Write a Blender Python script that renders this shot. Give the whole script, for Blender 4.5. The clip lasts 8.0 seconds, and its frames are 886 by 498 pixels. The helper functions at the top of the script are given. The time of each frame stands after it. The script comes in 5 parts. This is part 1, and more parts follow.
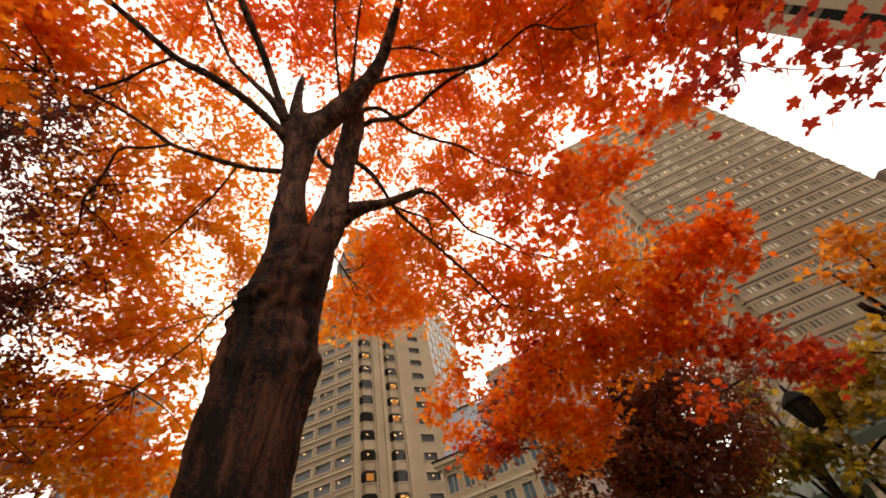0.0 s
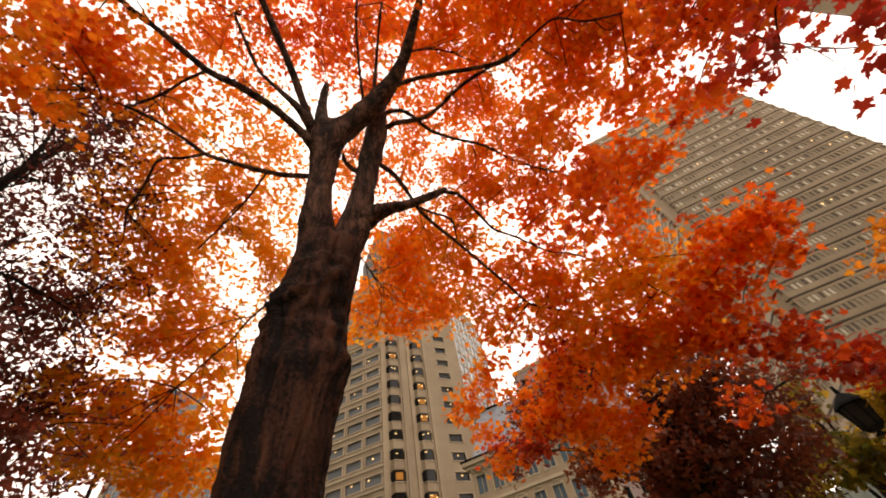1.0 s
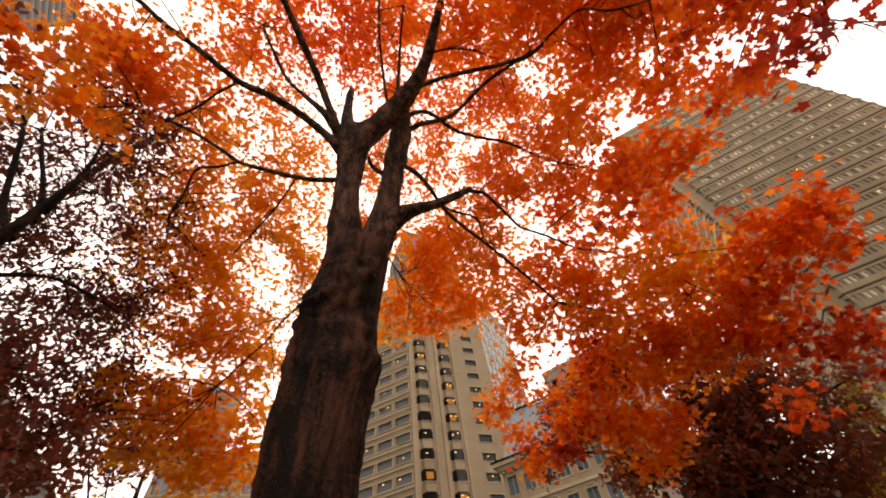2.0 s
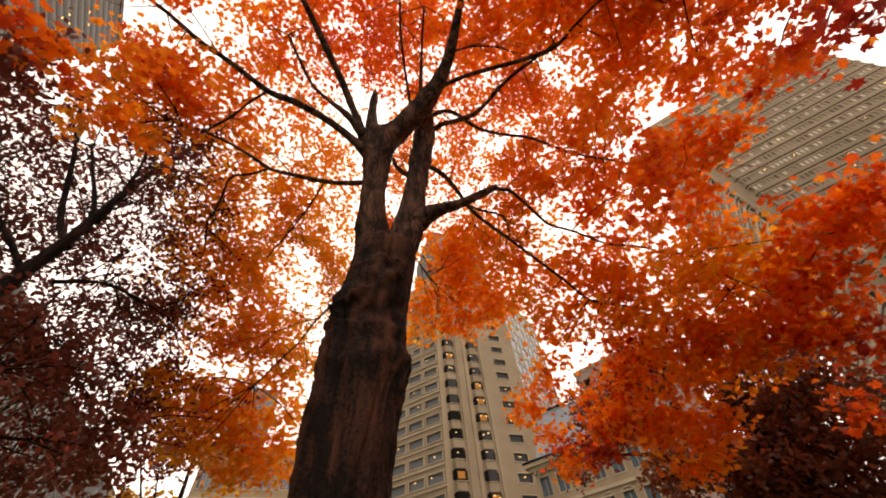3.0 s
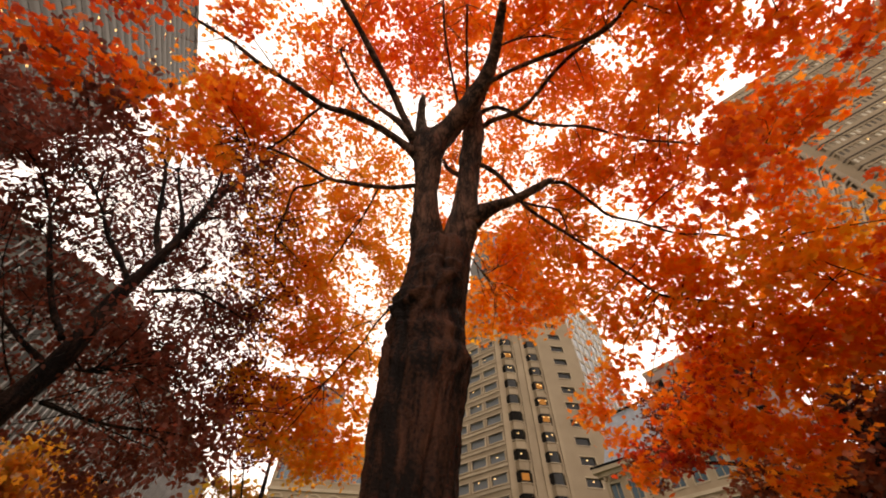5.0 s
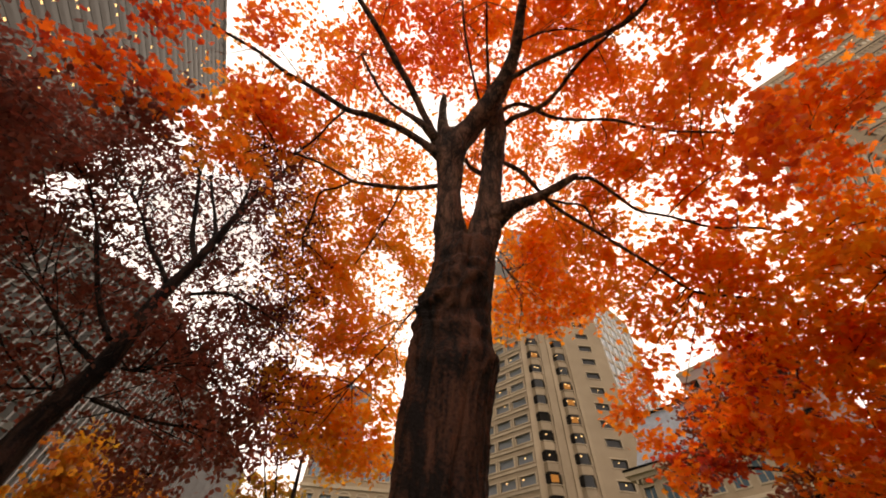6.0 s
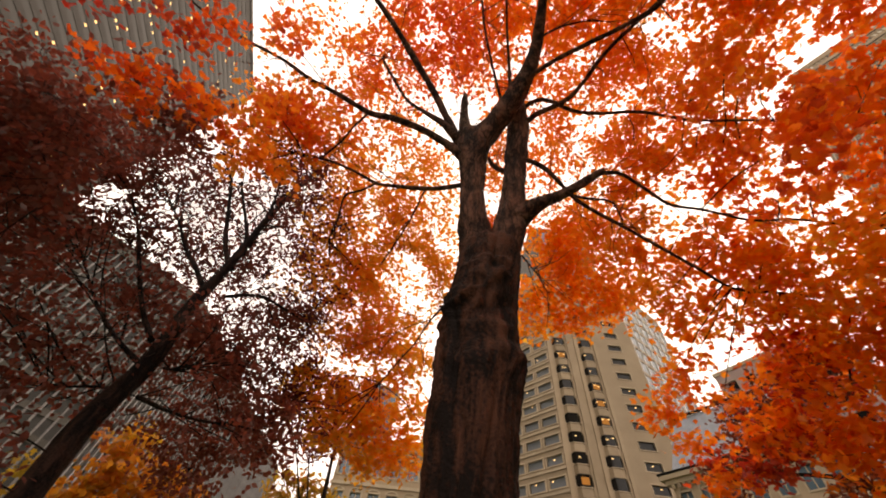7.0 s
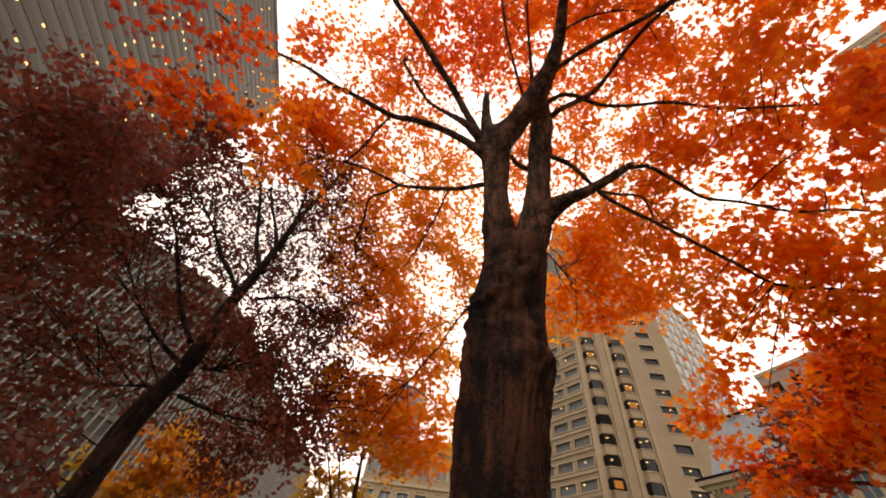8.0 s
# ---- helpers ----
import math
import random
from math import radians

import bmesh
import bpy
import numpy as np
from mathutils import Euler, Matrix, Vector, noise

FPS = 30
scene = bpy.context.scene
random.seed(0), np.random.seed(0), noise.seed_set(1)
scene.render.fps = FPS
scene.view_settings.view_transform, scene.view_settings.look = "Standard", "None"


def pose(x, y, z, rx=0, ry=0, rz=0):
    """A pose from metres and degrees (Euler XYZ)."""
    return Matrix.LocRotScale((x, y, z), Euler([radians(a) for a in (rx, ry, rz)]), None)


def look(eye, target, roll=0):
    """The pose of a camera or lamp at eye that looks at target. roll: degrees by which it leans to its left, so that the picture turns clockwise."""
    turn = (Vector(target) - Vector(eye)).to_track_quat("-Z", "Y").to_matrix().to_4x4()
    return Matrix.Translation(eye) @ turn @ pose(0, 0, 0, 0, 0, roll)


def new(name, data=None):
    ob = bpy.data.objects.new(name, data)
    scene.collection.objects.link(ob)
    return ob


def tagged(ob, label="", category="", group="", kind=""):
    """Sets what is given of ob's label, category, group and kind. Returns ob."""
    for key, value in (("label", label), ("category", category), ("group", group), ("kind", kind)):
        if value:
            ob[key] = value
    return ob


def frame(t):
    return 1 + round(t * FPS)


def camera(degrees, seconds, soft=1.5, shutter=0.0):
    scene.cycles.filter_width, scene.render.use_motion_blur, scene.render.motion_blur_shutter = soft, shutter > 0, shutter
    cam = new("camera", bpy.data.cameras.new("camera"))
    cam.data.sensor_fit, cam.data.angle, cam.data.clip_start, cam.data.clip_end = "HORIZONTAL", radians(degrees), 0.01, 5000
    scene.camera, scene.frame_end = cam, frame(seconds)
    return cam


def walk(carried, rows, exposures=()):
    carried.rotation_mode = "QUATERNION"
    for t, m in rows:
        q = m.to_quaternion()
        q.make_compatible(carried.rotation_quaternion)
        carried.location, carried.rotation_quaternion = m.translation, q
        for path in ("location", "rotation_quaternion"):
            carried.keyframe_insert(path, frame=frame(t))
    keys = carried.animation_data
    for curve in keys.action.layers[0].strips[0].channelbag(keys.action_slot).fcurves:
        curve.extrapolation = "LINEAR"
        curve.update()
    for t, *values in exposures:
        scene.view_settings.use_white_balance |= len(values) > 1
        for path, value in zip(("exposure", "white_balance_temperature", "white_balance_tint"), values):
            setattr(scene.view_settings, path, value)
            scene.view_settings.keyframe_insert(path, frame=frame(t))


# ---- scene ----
cam = camera(100.7, 8.0, soft=1.9, shutter=0.5)
WALK = [
    (0.0, 0.0246, -0.0247, 1.2813, 141.380, 11.155, -11.548),
    (0.5, 0.0214, -0.0221, 1.2834, 141.687, 10.062, -9.934),
    (1.0, 0.0192, -0.0191, 1.2856, 141.957, 8.937, -8.240),
    (1.5, 0.0139, -0.0162, 1.2881, 142.207, 7.714, -6.569),
    (3.0, 0.0072, -0.0060, 1.2954, 142.680, 4.113, -1.261),
    (3.5, 0.0027, -0.0029, 1.2979, 142.761, 2.874, 0.444),
    (4.0, -0.0000, 0.0000, 1.3000, 142.815, 1.662, 2.200),
    (4.5, -0.0042, 0.0024, 1.3019, 142.849, 0.335, 4.060),
    (6.0, -0.0176, 0.0088, 1.3072, 142.696, -3.131, 8.839),
    (6.5, -0.0226, 0.0104, 1.3087, 142.589, -4.230, 10.333),
    (7.0, -0.0265, 0.0118, 1.3099, 142.458, -5.362, 11.952),
    (7.5, -0.0314, 0.0121, 1.3105, 142.321, -6.530, 13.571),
    (8.0, -0.0342, 0.0134, 1.3115, 142.135, -7.589, 15.159),
]
walk(cam, [(t, pose(*row)) for t, *row in WALK], exposures=[(0.0, -0.15, 8000, 19), (3.0, -0.29, 8000, 19), (8.0, -0.28, 8000, 19)])

# ---- overcast daylight ----
SUN_EL, SUN_AZ = 48, 25
world = bpy.data.worlds.new("overcast_sky")
scene.world = world
world.use_nodes = True
wn, wl = world.node_tree.nodes, world.node_tree.links
wn.clear()
w_out = wn.new("ShaderNodeOutputWorld")
w_bg = wn.new("ShaderNodeBackground")
w_sky = wn.new("ShaderNodeTexSky")
w_sky.sky_type, w_sky.sun_disc = "NISHITA", False
w_sky.sun_elevation, w_sky.sun_rotation = radians(SUN_EL), radians(SUN_AZ)
w_sky.dust_density, w_sky.air_density = 4.0, 1.0
w_coord, w_noise, w_ramp = wn.new("ShaderNodeTexCoord"), wn.new("ShaderNodeTexNoise"), wn.new("ShaderNodeValToRGB")
w_noise.inputs["Scale"].default_value, w_noise.inputs["Detail"].default_value = 2.2, 5
w_ramp.color_ramp.elements[0].position, w_ramp.color_ramp.elements[0].color = 0.3, (20.5, 20.6, 20.9, 1)
w_ramp.color_ramp.elements[1].position, w_ramp.color_ramp.elements[1].color = 0.75, (25.5, 25.4, 25.3, 1)
w_mix = wn.new("ShaderNodeMixRGB")
w_mix.inputs[0].default_value = 0.92
wl.new(w_coord.outputs["Generated"], w_noise.inputs["Vector"])
wl.new(w_noise.outputs["Fac"], w_ramp.inputs[0])
wl.new(w_sky.outputs[0], w_mix.inputs[1])
wl.new(w_ramp.outputs[0], w_mix.inputs[2])
wl.new(w_mix.outputs[0], w_bg.inputs["Color"])
w_bg.inputs["Strength"].default_value = 0.102
wl.new(w_bg.outputs[0], w_out.inputs["Surface"])

sun = new("sun", bpy.data.lights.new("sun", "SUN"))
sun.data.energy, sun.data.angle, sun.data.color = 1.5, radians(20), (1.0, 0.95, 0.88)
sun.matrix_world = look((0, 0, 0), (-math.sin(radians(SUN_AZ)), -math.cos(radians(SUN_AZ)), -math.tan(radians(SUN_EL))))


# ---- materials ----
def nodes_of(name):
    m = bpy.data.materials.new(name)
    m.use_nodes = True
    n, l = m.node_tree.nodes, m.node_tree.links
    n.clear()
    return m, n, l, n.new("ShaderNodeOutputMaterial")


def surface(name, dark, light, scale=3.0, rough=0.8, bump=0.3, fine=40.0, metal=0.0, stretch=(1, 1, 1), vary=0.12, depth=0.02):
    """A weathered surface: broad stains, fine grain and bump at real size; each piece a little different."""
    m, n, l, out = nodes_of(name)
    b = n.new("ShaderNodeBsdfPrincipled")
    co, mp = n.new("ShaderNodeTexCoord"), n.new("ShaderNodeMapping")
    mp.inputs["Scale"].default_value = stretch
    big, small = n.new("ShaderNodeTexNoise"), n.new("ShaderNodeTexNoise")
    big.inputs["Scale"].default_value, big.inputs["Detail"].default_value = scale, 6
    small.inputs["Scale"].default_value, small.inputs["Detail"].default_value = fine, 4
    l.new(co.outputs["Object"], mp.inputs["Vector"])
    for k in (big, small):
        l.new(mp.outputs[0], k.inputs["Vector"])
    ramp = n.new("ShaderNodeValToRGB")
    ramp.color_ramp.elements[0].position, ramp.color_ramp.elements[0].color = 0.3, (*dark, 1)
    ramp.color_ramp.elements[1].position, ramp.color_ramp.elements[1].color = 0.7, (*light, 1)
    mixf = n.new("ShaderNodeMath")
    mixf.operation = "MULTIPLY_ADD"
    mixf.inputs[1].default_value, mixf.inputs[2].default_value = 0.35, 0.0
    add = n.new("ShaderNodeMath")
    add.operation = "MULTIPLY_ADD"
    add.inputs[1].default_value = 0.7
    l.new(small.outputs["Fac"], mixf.inputs[0])
    l.new(big.outputs["Fac"], add.inputs[0])
    l.new(mixf.outputs[0], add.inputs[2])
    l.new(add.outputs[0], ramp.inputs[0])
    info, hsv, span = n.new("ShaderNodeObjectInfo"), n.new("ShaderNodeHueSaturation"), n.new("ShaderNodeMapRange")
    span.inputs["To Min"].default_value, span.inputs["To Max"].default_value = 1 - vary, 1 + vary
    l.new(info.outputs["Random"], span.inputs[0])
    l.new(span.outputs[0], hsv.inputs["Value"])
    l.new(ramp.outputs[0], hsv.inputs["Color"])
    l.new(hsv.outputs[0], b.inputs["Base Color"])
    b.inputs["Roughness"].default_value, b.inputs["Metallic"].default_value = rough, metal
    bp = n.new("ShaderNodeBump")
    bp.inputs["Strength"].default_value, bp.inputs["Distance"].default_value = bump, depth
    l.new(small.outputs["Fac"], bp.inputs["Height"])
    l.new(bp.outputs[0], b.inputs["Normal"])
    l.new(b.outputs[0], out.inputs[0])
    return m


def pane_glass(name, tint=(0.014, 0.013, 0.012), rough=0.04, ior=1.33):
    """Window glass: dark room behind, mirror-like gloss that grows at grazing angles, slightly wavy."""
    m, n, l, out = nodes_of(name)
    b = n.new("ShaderNodeBsdfPrincipled")
    b.inputs["Base Color"].default_value = (*tint, 1)
    b.inputs["Roughness"].default_value = rough
    b.inputs["IOR"].default_value = ior
    co, w, bp = n.new("ShaderNodeTexCoord"), n.new("ShaderNodeTexNoise"), n.new("ShaderNodeBump")
    w.inputs["Scale"].default_value = 0.8
    bp.inputs["Strength"].default_value, bp.inputs["Distance"].default_value = 0.15, 0.02
    l.new(co.outputs["Object"], w.inputs["Vector"])
    l.new(w.outputs["Fac"], bp.inputs["Height"])
    l.new(bp.outputs[0], b.inputs["Normal"])
    l.new(b.outputs[0], out.inputs[0])
    return m


def lamp_glow(name, colour, power):
    m, n, l, out = nodes_of(name)
    e = n.new("ShaderNodeEmission")
    e.inputs[0].default_value, e.inputs[1].default_value = (*colour, 1), power
    l.new(e.outputs[0], out.inputs[0])
    return m


def leaf_matter(name, stops, through_gain=1.0, gloss=0.35):
    """Autumn leaf: half of the light goes through it. Hue runs along the stops from leaf to leaf, with blotches and veins."""
    m, n, l, out = nodes_of(name)
    geo, co = n.new("ShaderNodeNewGeometry"), n.new("ShaderNodeTexCoord")
    at = n.new("ShaderNodeAttribute")
    at.attribute_name = "turning"
    blot = n.new("ShaderNodeTexNoise")
    blot.inputs["Scale"].default_value, blot.inputs["Detail"].default_value = 28, 3
    l.new(co.outputs["Object"], blot.inputs["Vector"])
    a1 = n.new("ShaderNodeMath")
    a1.operation = "MULTIPLY_ADD"
    a1.inputs[1].default_value = 0.3
    info, both = n.new("ShaderNodeObjectInfo"), n.new("ShaderNodeMath")
    both.operation = "FRACT"
    tot = n.new("ShaderNodeMath")
    l.new(geo.outputs["Random Per Island"], tot.inputs[0])
    l.new(info.outputs["Random"], tot.inputs[1])
    l.new(tot.outputs[0], both.inputs[0])
    l.new(both.outputs[0], a1.inputs[0])
    l.new(at.outputs["Fac"], a1.inputs[2])
    a2 = n.new("ShaderNodeMath")
    a2.operation = "MULTIPLY_ADD"
    a2.inputs[1].default_value = 0.3
    l.new(blot.outputs["Fac"], a2.inputs[0])
    l.new(a1.outputs[0], a2.inputs[2])
    shift = n.new("ShaderNodeMath")
    shift.operation = "SUBTRACT"
    shift.inputs[1].default_value = 0.3
    l.new(a2.outputs[0], shift.inputs[0])
    ramp = n.new("ShaderNodeValToRGB")
    el = ramp.color_ramp.elements
    for k, c in enumerate(stops):
        e = el[k] if k < 2 else el.new(0.5)
    for k, c in enumerate(stops):
        el[k].position = k / (len(stops) - 1)
    for k, c in enumerate(stops):
        el[k].color = (*c, 1)
    l.new(shift.outputs[0], ramp.inputs[0])
    d, t, g = n.new("ShaderNodeBsdfDiffuse"), n.new("ShaderNodeBsdfTranslucent"), n.new("ShaderNodeBsdfGlossy")
    g.inputs["Roughness"].default_value = gloss
    g.inputs["Color"].default_value = (0.8, 0.75, 0.7, 1)
    gain = n.new("ShaderNodeMixRGB")
    gain.blend_type = "MULTIPLY"
    gain.inputs[0].default_value = 1.0
    gain.inputs[2].default_value = (through_gain, through_gain, through_gain, 1)
    l.new(ramp.outputs[0], d.inputs[0])
    l.new(ramp.outputs[0], gain.inputs[1])
    l.new(gain.outputs[0], t.inputs[0])
    mix, mix2 = n.new("ShaderNodeMixShader"), n.new("ShaderNodeMixShader")
    mix2.inputs[0].default_value = 0.035
    mix.inputs[0].default_value = 0.8
    l.new(d.outputs[0], mix.inputs[1])
    l.new(t.outputs[0], mix.inputs[2])
    l.new(mix.outputs[0], mix2.inputs[1])
    l.new(g.outputs[0], mix2.inputs[2])
    l.new(mix2.outputs[0], out.inputs[0])
    return m


def bark_matter(name, dark, light, scale=6.0):
    """Furrowed bark: long plates along the stem, furrow shade and brown ridge highlights painted in the colour, deep
    bump.
    """
    m, n, l, out = nodes_of(name)
    b = n.new("ShaderNodeBsdfPrincipled")
    co, mp = n.new("ShaderNodeTexCoord"), n.new("ShaderNodeMapping")
    mp.inputs["Scale"].default_value = (1, 1, 0.24)
    vor, ns, fine = n.new("ShaderNodeTexVoronoi"), n.new("ShaderNodeTexNoise"), n.new("ShaderNodeTexNoise")
    vor.feature = "DISTANCE_TO_EDGE"
    vor.inputs["Scale"].default_value = scale * 2.2
    ns.inputs["Scale"].default_value, ns.inputs["Detail"].default_value = scale, 8
    fine.inputs["Scale"].default_value, fine.inputs["Detail"].default_value = scale * 8, 5
    warp = n.new("ShaderNodeMixRGB")
    warp.inputs[0].default_value = 0.12
    l.new(co.outputs["Object"], mp.inputs["Vector"])
    l.new(mp.outputs[0], ns.inputs["Vector"])
    l.new(co.outputs["Object"], fine.inputs["Vector"])
    l.new(mp.outputs[0], warp.inputs[1])
    l.new(ns.outputs["Color"], warp.inputs[2])
    l.new(warp.outputs[0], vor.inputs["Vector"])
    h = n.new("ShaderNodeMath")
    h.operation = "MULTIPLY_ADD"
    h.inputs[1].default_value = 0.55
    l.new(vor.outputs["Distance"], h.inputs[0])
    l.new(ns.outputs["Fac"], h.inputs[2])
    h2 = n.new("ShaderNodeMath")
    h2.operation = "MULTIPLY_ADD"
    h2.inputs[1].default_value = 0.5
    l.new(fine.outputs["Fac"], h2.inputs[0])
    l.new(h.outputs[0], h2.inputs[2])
    # bump height drives the colour too: hollows shaded dark, ridges highlighted
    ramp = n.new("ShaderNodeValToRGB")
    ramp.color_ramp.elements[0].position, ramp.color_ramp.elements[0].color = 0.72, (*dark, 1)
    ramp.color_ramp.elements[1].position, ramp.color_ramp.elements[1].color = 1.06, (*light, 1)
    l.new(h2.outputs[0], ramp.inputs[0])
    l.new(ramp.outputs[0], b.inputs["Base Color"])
    b.inputs["Roughness"].default_value = 0.75
    b.inputs["Specular IOR Level"].default_value = 0.12
    bp = n.new("ShaderNodeBump")
    bp.inputs["Strength"].default_value, bp.inputs["Distance"].default_value = 0.9, 0.03
    l.new(h2.outputs[0], bp.inputs["Height"])
    l.new(bp.outputs[0], b.inputs["Normal"])
    l.new(b.outputs[0], out.inputs[0])
    return m


TAN = surface("tan_granite", (0.275, 0.20, 0.125), (0.39, 0.295, 0.195), 0.25, 0.75, 0.25, 6)
PALE = surface("pale_stone_trim", (0.34, 0.26, 0.17), (0.47, 0.37, 0.26), 0.5, 0.7, 0.2, 8)
WHITE = surface("white_painted_mullion", (0.55, 0.53, 0.50), (0.74, 0.72, 0.68), 0.8, 0.6, 0.1, 9)
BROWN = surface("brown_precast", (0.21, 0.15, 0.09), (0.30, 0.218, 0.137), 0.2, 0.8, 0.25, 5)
# brown lip whose dark tone includes the shadow line under each storey band
LIP_SHADE = surface("shade_brown_lip", (0.05, 0.034, 0.022), (0.09, 0.062, 0.04), 0.4, 0.85, 0.2, 6)
# plain dark brown for cores, spandrels, the side wing and pavilion walls
DARK_BROWN = surface("plain_dark_brown", (0.09, 0.065, 0.045), (0.15, 0.11, 0.075), 0.4, 0.85, 0.2, 6)
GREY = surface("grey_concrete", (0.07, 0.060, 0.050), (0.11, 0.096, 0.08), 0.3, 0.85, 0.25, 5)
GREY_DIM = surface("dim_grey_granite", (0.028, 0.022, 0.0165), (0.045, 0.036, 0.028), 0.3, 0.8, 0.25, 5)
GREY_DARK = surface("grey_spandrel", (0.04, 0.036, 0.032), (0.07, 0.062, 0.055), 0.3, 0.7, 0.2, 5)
STEEL = surface("pale_metal_fin", (0.17, 0.152, 0.142), (0.24, 0.218, 0.206), 0.6, 0.45, 0.1, 12, 0.4)
SAND = surface("sandstone_ashlar", (0.28, 0.195, 0.12), (0.40, 0.30, 0.20), 0.6, 0.85, 0.35, 7)
PINK = surface("mauve_brick", (0.36, 0.25, 0.225), (0.47, 0.345, 0.31), 0.5, 0.85, 0.3, 9)
SLATE = surface("blue_grey_slate", (0.16, 0.17, 0.19), (0.26, 0.28, 0.31), 1.2, 0.5, 0.4, 10)
COPPER = surface("green_copper_roof", (0.035, 0.048, 0.034), (0.062, 0.078, 0.058), 0.8, 0.95, 0.2, 10)
IRON = surface("black_iron", (0.003, 0.003, 0.003), (0.007, 0.006, 0.006), 6, 0.9, 0.2, 60)
ROOF = surface("grey_gravel_roof", (0.12, 0.115, 0.11), (0.2, 0.19, 0.18), 0.5, 0.9, 0.4, 20)
LAWN = surface("lawn_with_paths", (0.035, 0.06, 0.02), (0.10, 0.11, 0.04), 0.6, 0.95, 0.6, 30)
GLASS = pane_glass("window_glass")
# pale base tint adds painted reflection to what the gloss mirrors
MIRROR_GLASS = pane_glass("reflection_tinted_glass", (0.19, 0.205, 0.22), 0.05, 1.6)
DULL_GLASS = pane_glass("dull_grey_glass", (0.040, 0.034, 0.027), 0.55)
BLUE_GLASS = pane_glass("blue_curtain_glass", (0.10, 0.15, 0.19), 0.08, 1.6)
SLOT_GLASS = pane_glass("office_glass_with_blinds")
n, l = SLOT_GLASS.node_tree.nodes, SLOT_GLASS.node_tree.links
geo, info, tot, part_of, blind = n.new("ShaderNodeNewGeometry"), n.new("ShaderNodeObjectInfo"), n.new("ShaderNodeMath"), n.new("ShaderNodeMath"), n.new("ShaderNodeValToRGB")
part_of.operation, blind.color_ramp.interpolation = "FRACT", "CONSTANT"
blind.color_ramp.elements[0].color, blind.color_ramp.elements[1].color = (0.11, 0.088, 0.066, 1), (0.58, 0.51, 0.40, 1)
blind.color_ramp.elements[1].position = 0.72
blind.color_ramp.elements.new(0.3).color = (0.25, 0.195, 0.135, 1)
l.new(geo.outputs["Random Per Island"], tot.inputs[0])
l.new(info.outputs["Random"], tot.inputs[1])
l.new(tot.outputs[0], part_of.inputs[0])
l.new(part_of.outputs[0], blind.inputs[0])
l.new(blind.outputs[0], n["Principled BSDF"].inputs["Base Color"])
WARM_ROOM = lamp_glow("warm_room_light", (1.0, 0.42, 0.10), 0.5)
LAMP = lamp_glow("warm_ceiling_lamp", (1.0, 0.66, 0.28), 2.6)
FROSTED = surface("smoked_lantern_glass", (0.008, 0.006, 0.004), (0.02, 0.015, 0.009), 5, 0.5, 0.1, 40)
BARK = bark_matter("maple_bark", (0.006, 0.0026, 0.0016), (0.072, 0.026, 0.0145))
# younger bark of the limbs, lightened in colour for bright haze up there
BARK_LIMB_HAZY = bark_matter("hazy_limb_bark", (0.013, 0.006, 0.004), (0.135, 0.062, 0.040), 10)
BARK_STUB = bark_matter("bare_broken_wood", (0.035, 0.02, 0.015), (0.24, 0.15, 0.115), 10)
BARK_DARK = bark_matter("dark_bark", (0.004, 0.002, 0.0016), (0.038, 0.018, 0.013), 9)

for dull in (IRON, FROSTED):
    dull.node_tree.nodes["Principled BSDF"].inputs["Specular IOR Level"].default_value = 0.1


# ---- building kit ----
class Geo:
    """Vertices and faces of one mesh, with a matrix that places what is added."""

    def __init__(self):
        self.v, self.f = [], []

    def add(self, verts, faces):
        k = len(self.v)
        self.v += [tuple(p) for p in verts]
        self.f += [tuple(i + k for i in f) for f in faces]
        return self

    def box(self, x0, x1, y0, y1, z0, z1):
        return self.add([(x, y, z) for z in (z0, z1) for y in (y0, y1) for x in (x0, x1)],
                        [(0, 2, 3, 1), (4, 5, 7, 6), (0, 1, 5, 4), (1, 3, 7, 5), (3, 2, 6, 7), (2, 0, 4, 6)])

    def prism(self, plan, z0, z1):
        """An upright prism over a plan that runs anticlockwise."""
        n = len(plan)
        return self.add([(x, y, z) for z in (z0, z1) for x, y in plan],
                        [tuple(range(n - 1, -1, -1)), tuple(range(n, 2 * n))] + [(i, (i + 1) % n, n + (i + 1) % n, n + i) for i in range(n)])

    def taper(self, plan0, z0, plan1, z1):
        n = len(plan0)
        return self.add([(x, y, z0) for x, y in plan0] + [(x, y, z1) for x, y in plan1],
                        [tuple(range(n - 1, -1, -1)), tuple(range(n, 2 * n))] + [(i, (i + 1) % n, n + (i + 1) % n, n + i) for i in range(n)])

    def mesh(self, name):
        me = bpy.data.meshes.new(name)
        me.from_pydata(self.v, [], self.f)
        me.update()
        return me


def thing(name, x=0, y=0, z=0, rz=0, **tags):
    ob = new(name)
    ob.matrix_world = pose(x, y, z, 0, 0, rz)
    return tagged(ob, **tags)


def part(name, data, material, parent, label="", m=None, kind=""):
    """Links a Geo or a mesh as one mesh object under a thing or a part."""
    me = data.mesh(name) if isinstance(data, Geo) else data
    if material and not me.materials:
        me.materials.append(material)
    ob = new(name, me)
    ob.parent = parent
    if m is not None:
        ob.matrix_local = m
    if label:
        ob["label"] = label
    if kind:
        ob["kind"] = kind
    return ob


def polar(az, dist):
    return Vector((dist * math.sin(radians(az)), dist * math.cos(radians(az)), 0))


def wall_frame(a, b):
    """The matrix of a wall that runs from a to b, a on the left as seen from outside: x along it, y inwards."""
    u = (b - a).normalized()
    inward = Vector((-u.y, u.x, 0))
    return Matrix(((u.x, inward.x, 0, a.x), (u.y, inward.y, 0, a.y), (0, 0, 1, 0), (0, 0, 0, 1)))


